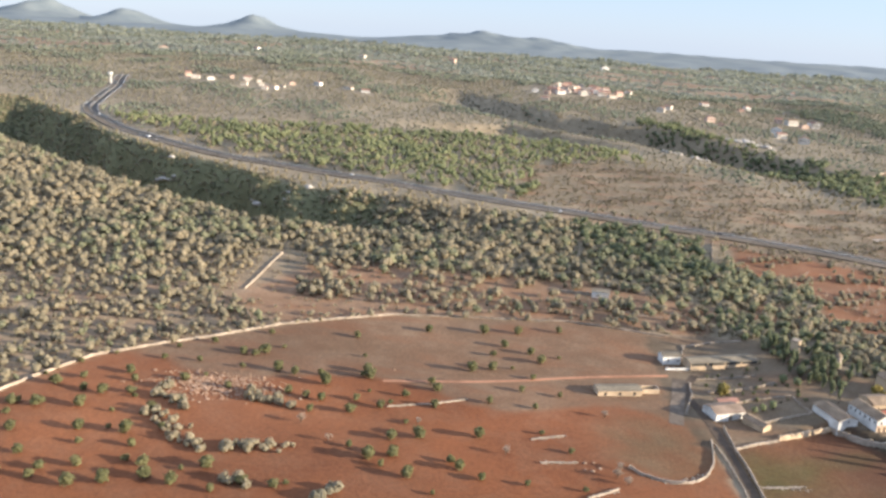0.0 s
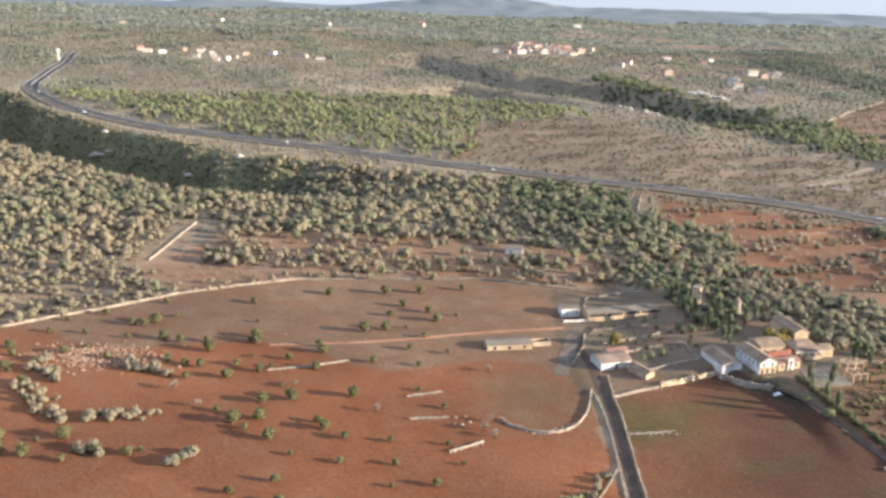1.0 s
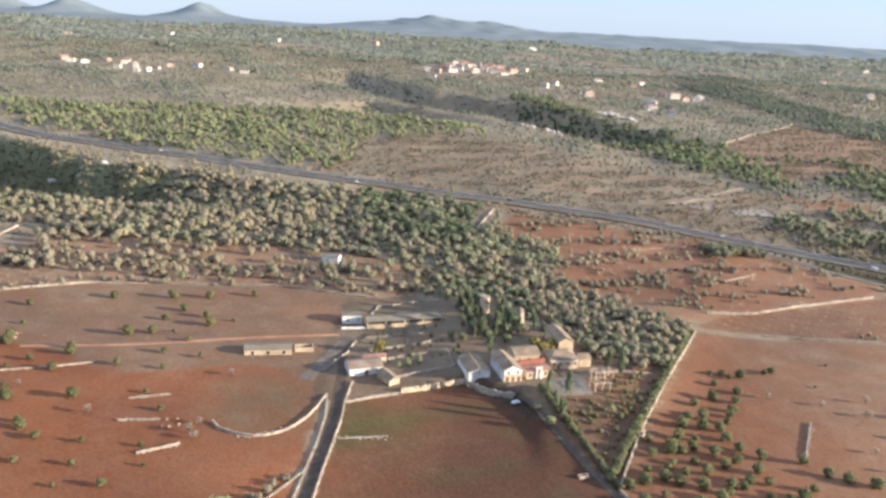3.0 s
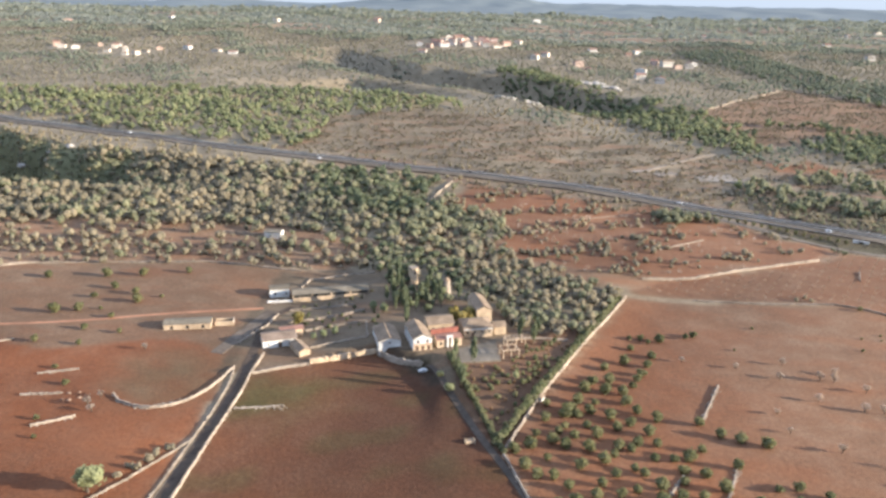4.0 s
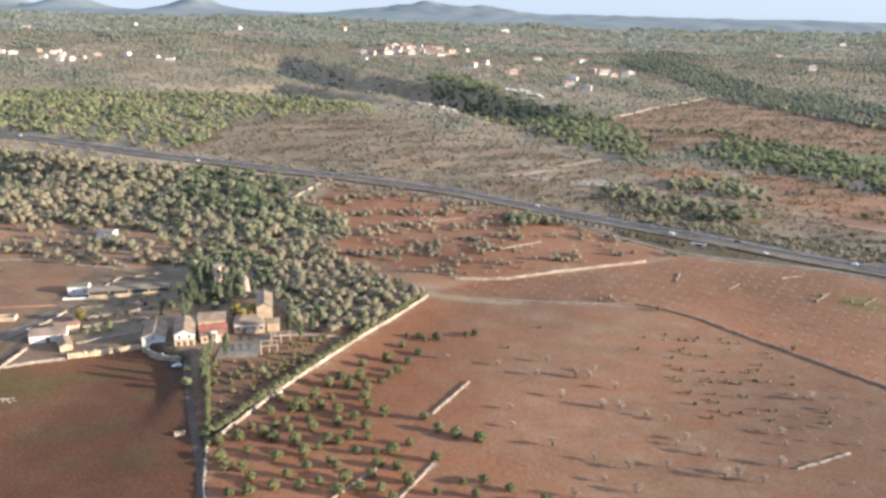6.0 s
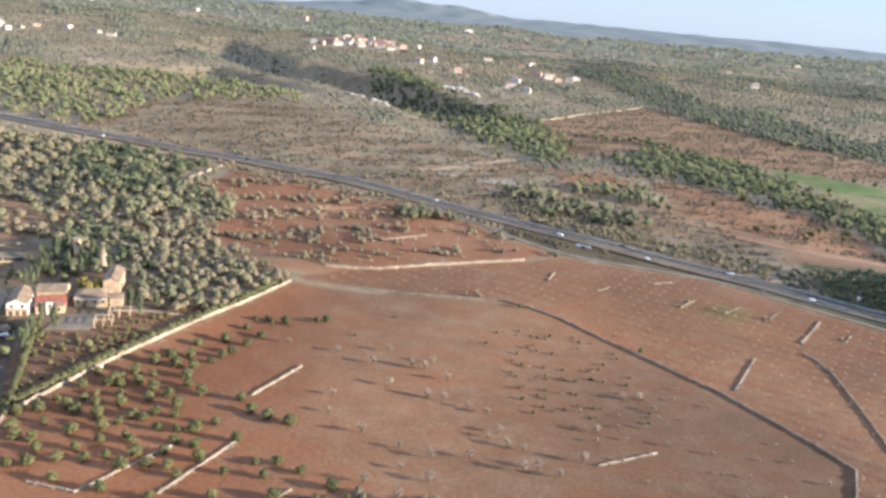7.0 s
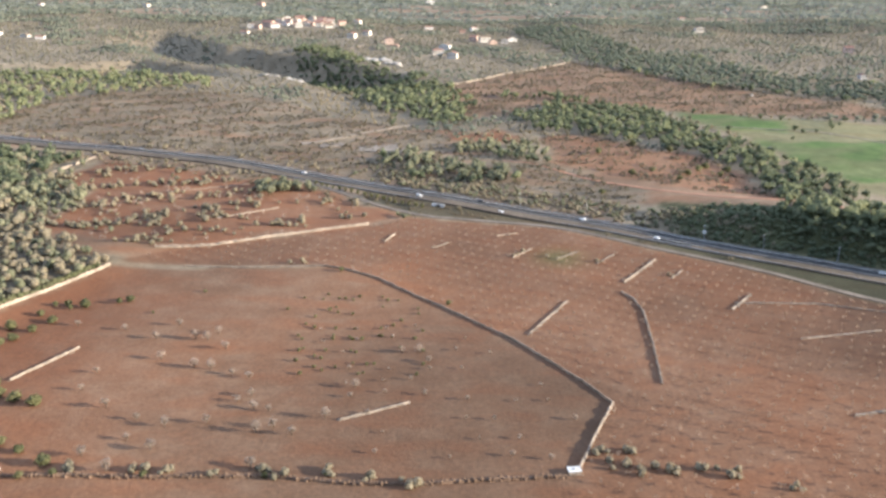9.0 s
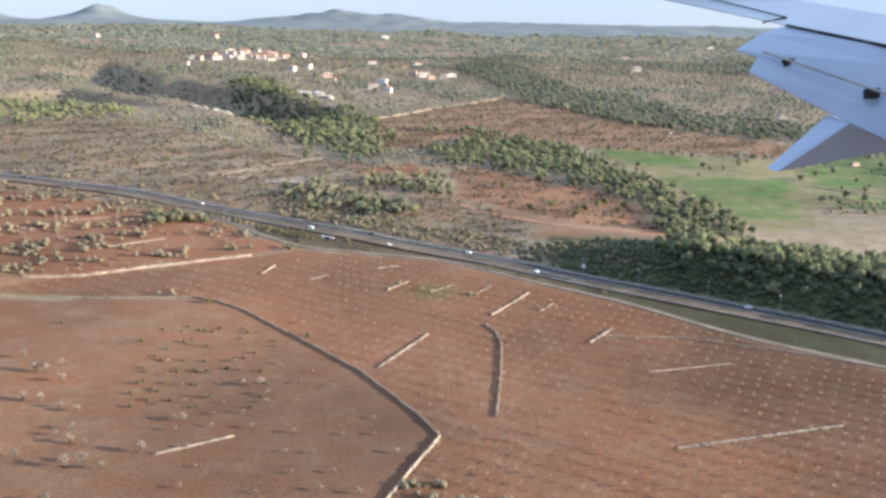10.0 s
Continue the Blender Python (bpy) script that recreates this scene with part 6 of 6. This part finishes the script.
plant(TALL[1:], ((108, 322), (112, 316), (146, 309), (118, 302), (139, 262), (124, 262), (120, 264), (103, 241), (106, 242.6), (109.6, 243.6), (147, 300), (152, 292), (128, 297), (140, 301), (154, 300), (122, 293), (143, 278), (133, 266), (160, 282), (116, 312), (124, 306), (145.4, 214.6), (148.2, 206), (176, 258), (168, 216)), "tall bright green broadleaf tree by the farm", "tree", "green farm trees", 0.6, 1.1, 40)
plant([copy_thing(TALL[1], pose(0, 0, 0))], ((68.5, 153.5),), "large spreading olive-green tree beside the farm lane", "tree", "green farm trees", 1.75, 1.8, 44)


# ---- the aeroplane's wing, where it is when the flight ends ----
WING_PAINT = plain("wing_paint", (0.50, 0.53, 0.58), (0.60, 0.63, 0.67), 0.4, 0.35, 0.0, 0.3)
FLAP_PAINT = plain("flap_paint", (0.30, 0.35, 0.45), (0.39, 0.45, 0.55), 0.4, 0.4, 0.0, 0.3)
# darker than the flaps: the fairing's shade put into a colour
FAIRING_SHADE = plain("fairing_shade", (0.135, 0.108, 0.100), (0.19, 0.155, 0.142), 0.4, 0.45, 0.0, 0.3)
wing = tagged(new("aircraft_wing"), "grey-white aeroplane wing with lowered slotted flaps", "aircraft wing")
wing.matrix_basis = look((375.106, 1.075, 87.704), (375.186, 2.994, 87.147), 0.8)


def skin(name, back, front, thick, material, label=""):
    """A thin tapering body between two edges, rounded at the front."""
    n = min(len(back), len(front))
    bm = bmesh.new()
    rings = []
    for a, c in zip(back[:n], front[:n]):
        a, c = Vector(a), Vector(c)
        up = Vector((0, 1, 0))
        rings.append([bm.verts.new(p) for p in (a, a.lerp(c, 0.5) + up * thick * 0.5, c + up * thick * 0.15, c - up * thick * 0.35, a.lerp(c, 0.5) - up * thick * 0.6, a - up * 0.02)])
    for u, v in zip(rings, rings[1:]):
        for k in range(6):
            bm.faces.new((u[k], v[k], v[(k + 1) % 6], u[(k + 1) % 6]))
    bm.faces.new(rings[0])
    bm.faces.new(rings[-1][::-1])
    bmesh.ops.recalc_face_normals(bm, faces=bm.faces)
    return part(name, bm, material, wing, label)


skin("main_wing", [(1.79, 4.99, -14.5), (3.38, 3.72, -12), (4.12, 2.68, -9.6), (4.52, 2.07, -8.2), (5.1, 1.33, -6.5)], [(1.5, 5.16, -14.6), (3.51, 4.42, -12.6), (4.89, 3.33, -10.4), (5.28, 2.8, -9.2), (6.07, 1.98, -7.4)], 0.16, WING_PAINT)
skin("fore_flap", [(3.39, 2.31, -9.3), (4.3, 1.52, -7.8), (4.86, 0.7, -6.2)], [(4.1, 2.65, -9.55), (4.49, 2.05, -8.15), (5.06, 1.31, -6.45)], 0.10, FLAP_PAINT, "blue-grey forward flap panel")
skin("aft_flap", [(3.41, 1.98, -8.95), (4.19, 1.03, -7.6), (4.79, 0.18, -6.1)], [(3.63, 2.21, -9.1), (4.3, 1.5, -7.8), (4.86, 0.69, -6.2)], 0.10, FLAP_PAINT, "blue-grey aft flap panel")
bm = bmesh.new()
nose, chin = (3.06, 0.765, -7.6), (3.14, 0.725, -7.55)
root, ridge, tail = (3.93, 1.375, -8.2), (4.00, 1.235, -7.9), (4.20, 0.92, -7.3)
fair = [bm.verts.new(p) for p in (nose, chin, root, ridge, tail, (4.70, 1.25, -8.6), (3.32, 0.83, -7.9))]
for face in ((0, 1, 3, 2), (1, 4, 3), (2, 3, 4, 5), (0, 2, 5, 6), (1, 0, 6), (1, 6, 5, 4)):
    bm.faces.new([fair[i] for i in face])
bmesh.ops.recalc_face_normals(bm, faces=bm.faces)
fairing = part("flap_fairing", bm, FLAP_PAINT, wing, "pointed flap-track fairing")
# thin plate over the lower face, carrying that face's shade
bm = bmesh.new()
panel = [Vector(p) for p in (chin, tail, ridge)]
near_side, far_side = [bm.verts.new(p * 0.9965) for p in panel], [bm.verts.new(p * 0.9985) for p in panel]
bm.faces.new(near_side)
bm.faces.new(far_side[::-1])
for n in range(3):
    bm.faces.new((near_side[n], far_side[n], far_side[(n + 1) % 3], near_side[(n + 1) % 3]))
bmesh.ops.recalc_face_normals(bm, faces=bm.faces)
part("underside_shade", bm, FAIRING_SHADE, fairing, "thin brown-grey plate carrying the fairing's shade")
bm = bmesh.new()
tube(bm, (3.57, 2.2, -8.95), (4.79, 0.69, -6.1), 0.013, 0.013)
part("flap_rod", bm, STEEL, wing, "steel rod along the flap slot")
for x, y, z in ((3.76, 2.02, -8.75), (4.16, 1.51, -7.8)):
    part("bracket", boxed(x - 0.055, y - 0.045, z - 0.05, x + 0.055, y + 0.045, z + 0.05), RUBBER, wing, "black flap bracket")
# dark tube stands in for the shaded slot above the flap
bm = bmesh.new()
tube(bm, (4.04, 2.63, -9.45), (5.02, 1.31, -6.4), 0.015, 0.02)
part("slot_gap", bm, RUBBER, wing, "dark gap above the flap")
bm = bmesh.new()
tube(bm, (3.74, 3.57, -11.4), (4.17, 2.81, -9.75), 0.008, 0.008, 5)
tube(bm, (3.97, 2.81, -9.98), (4.17, 2.81, -9.75), 0.012, 0.012, 5)
part("aileron_gap", bm, RUBBER, wing, "dark gap round the aileron")
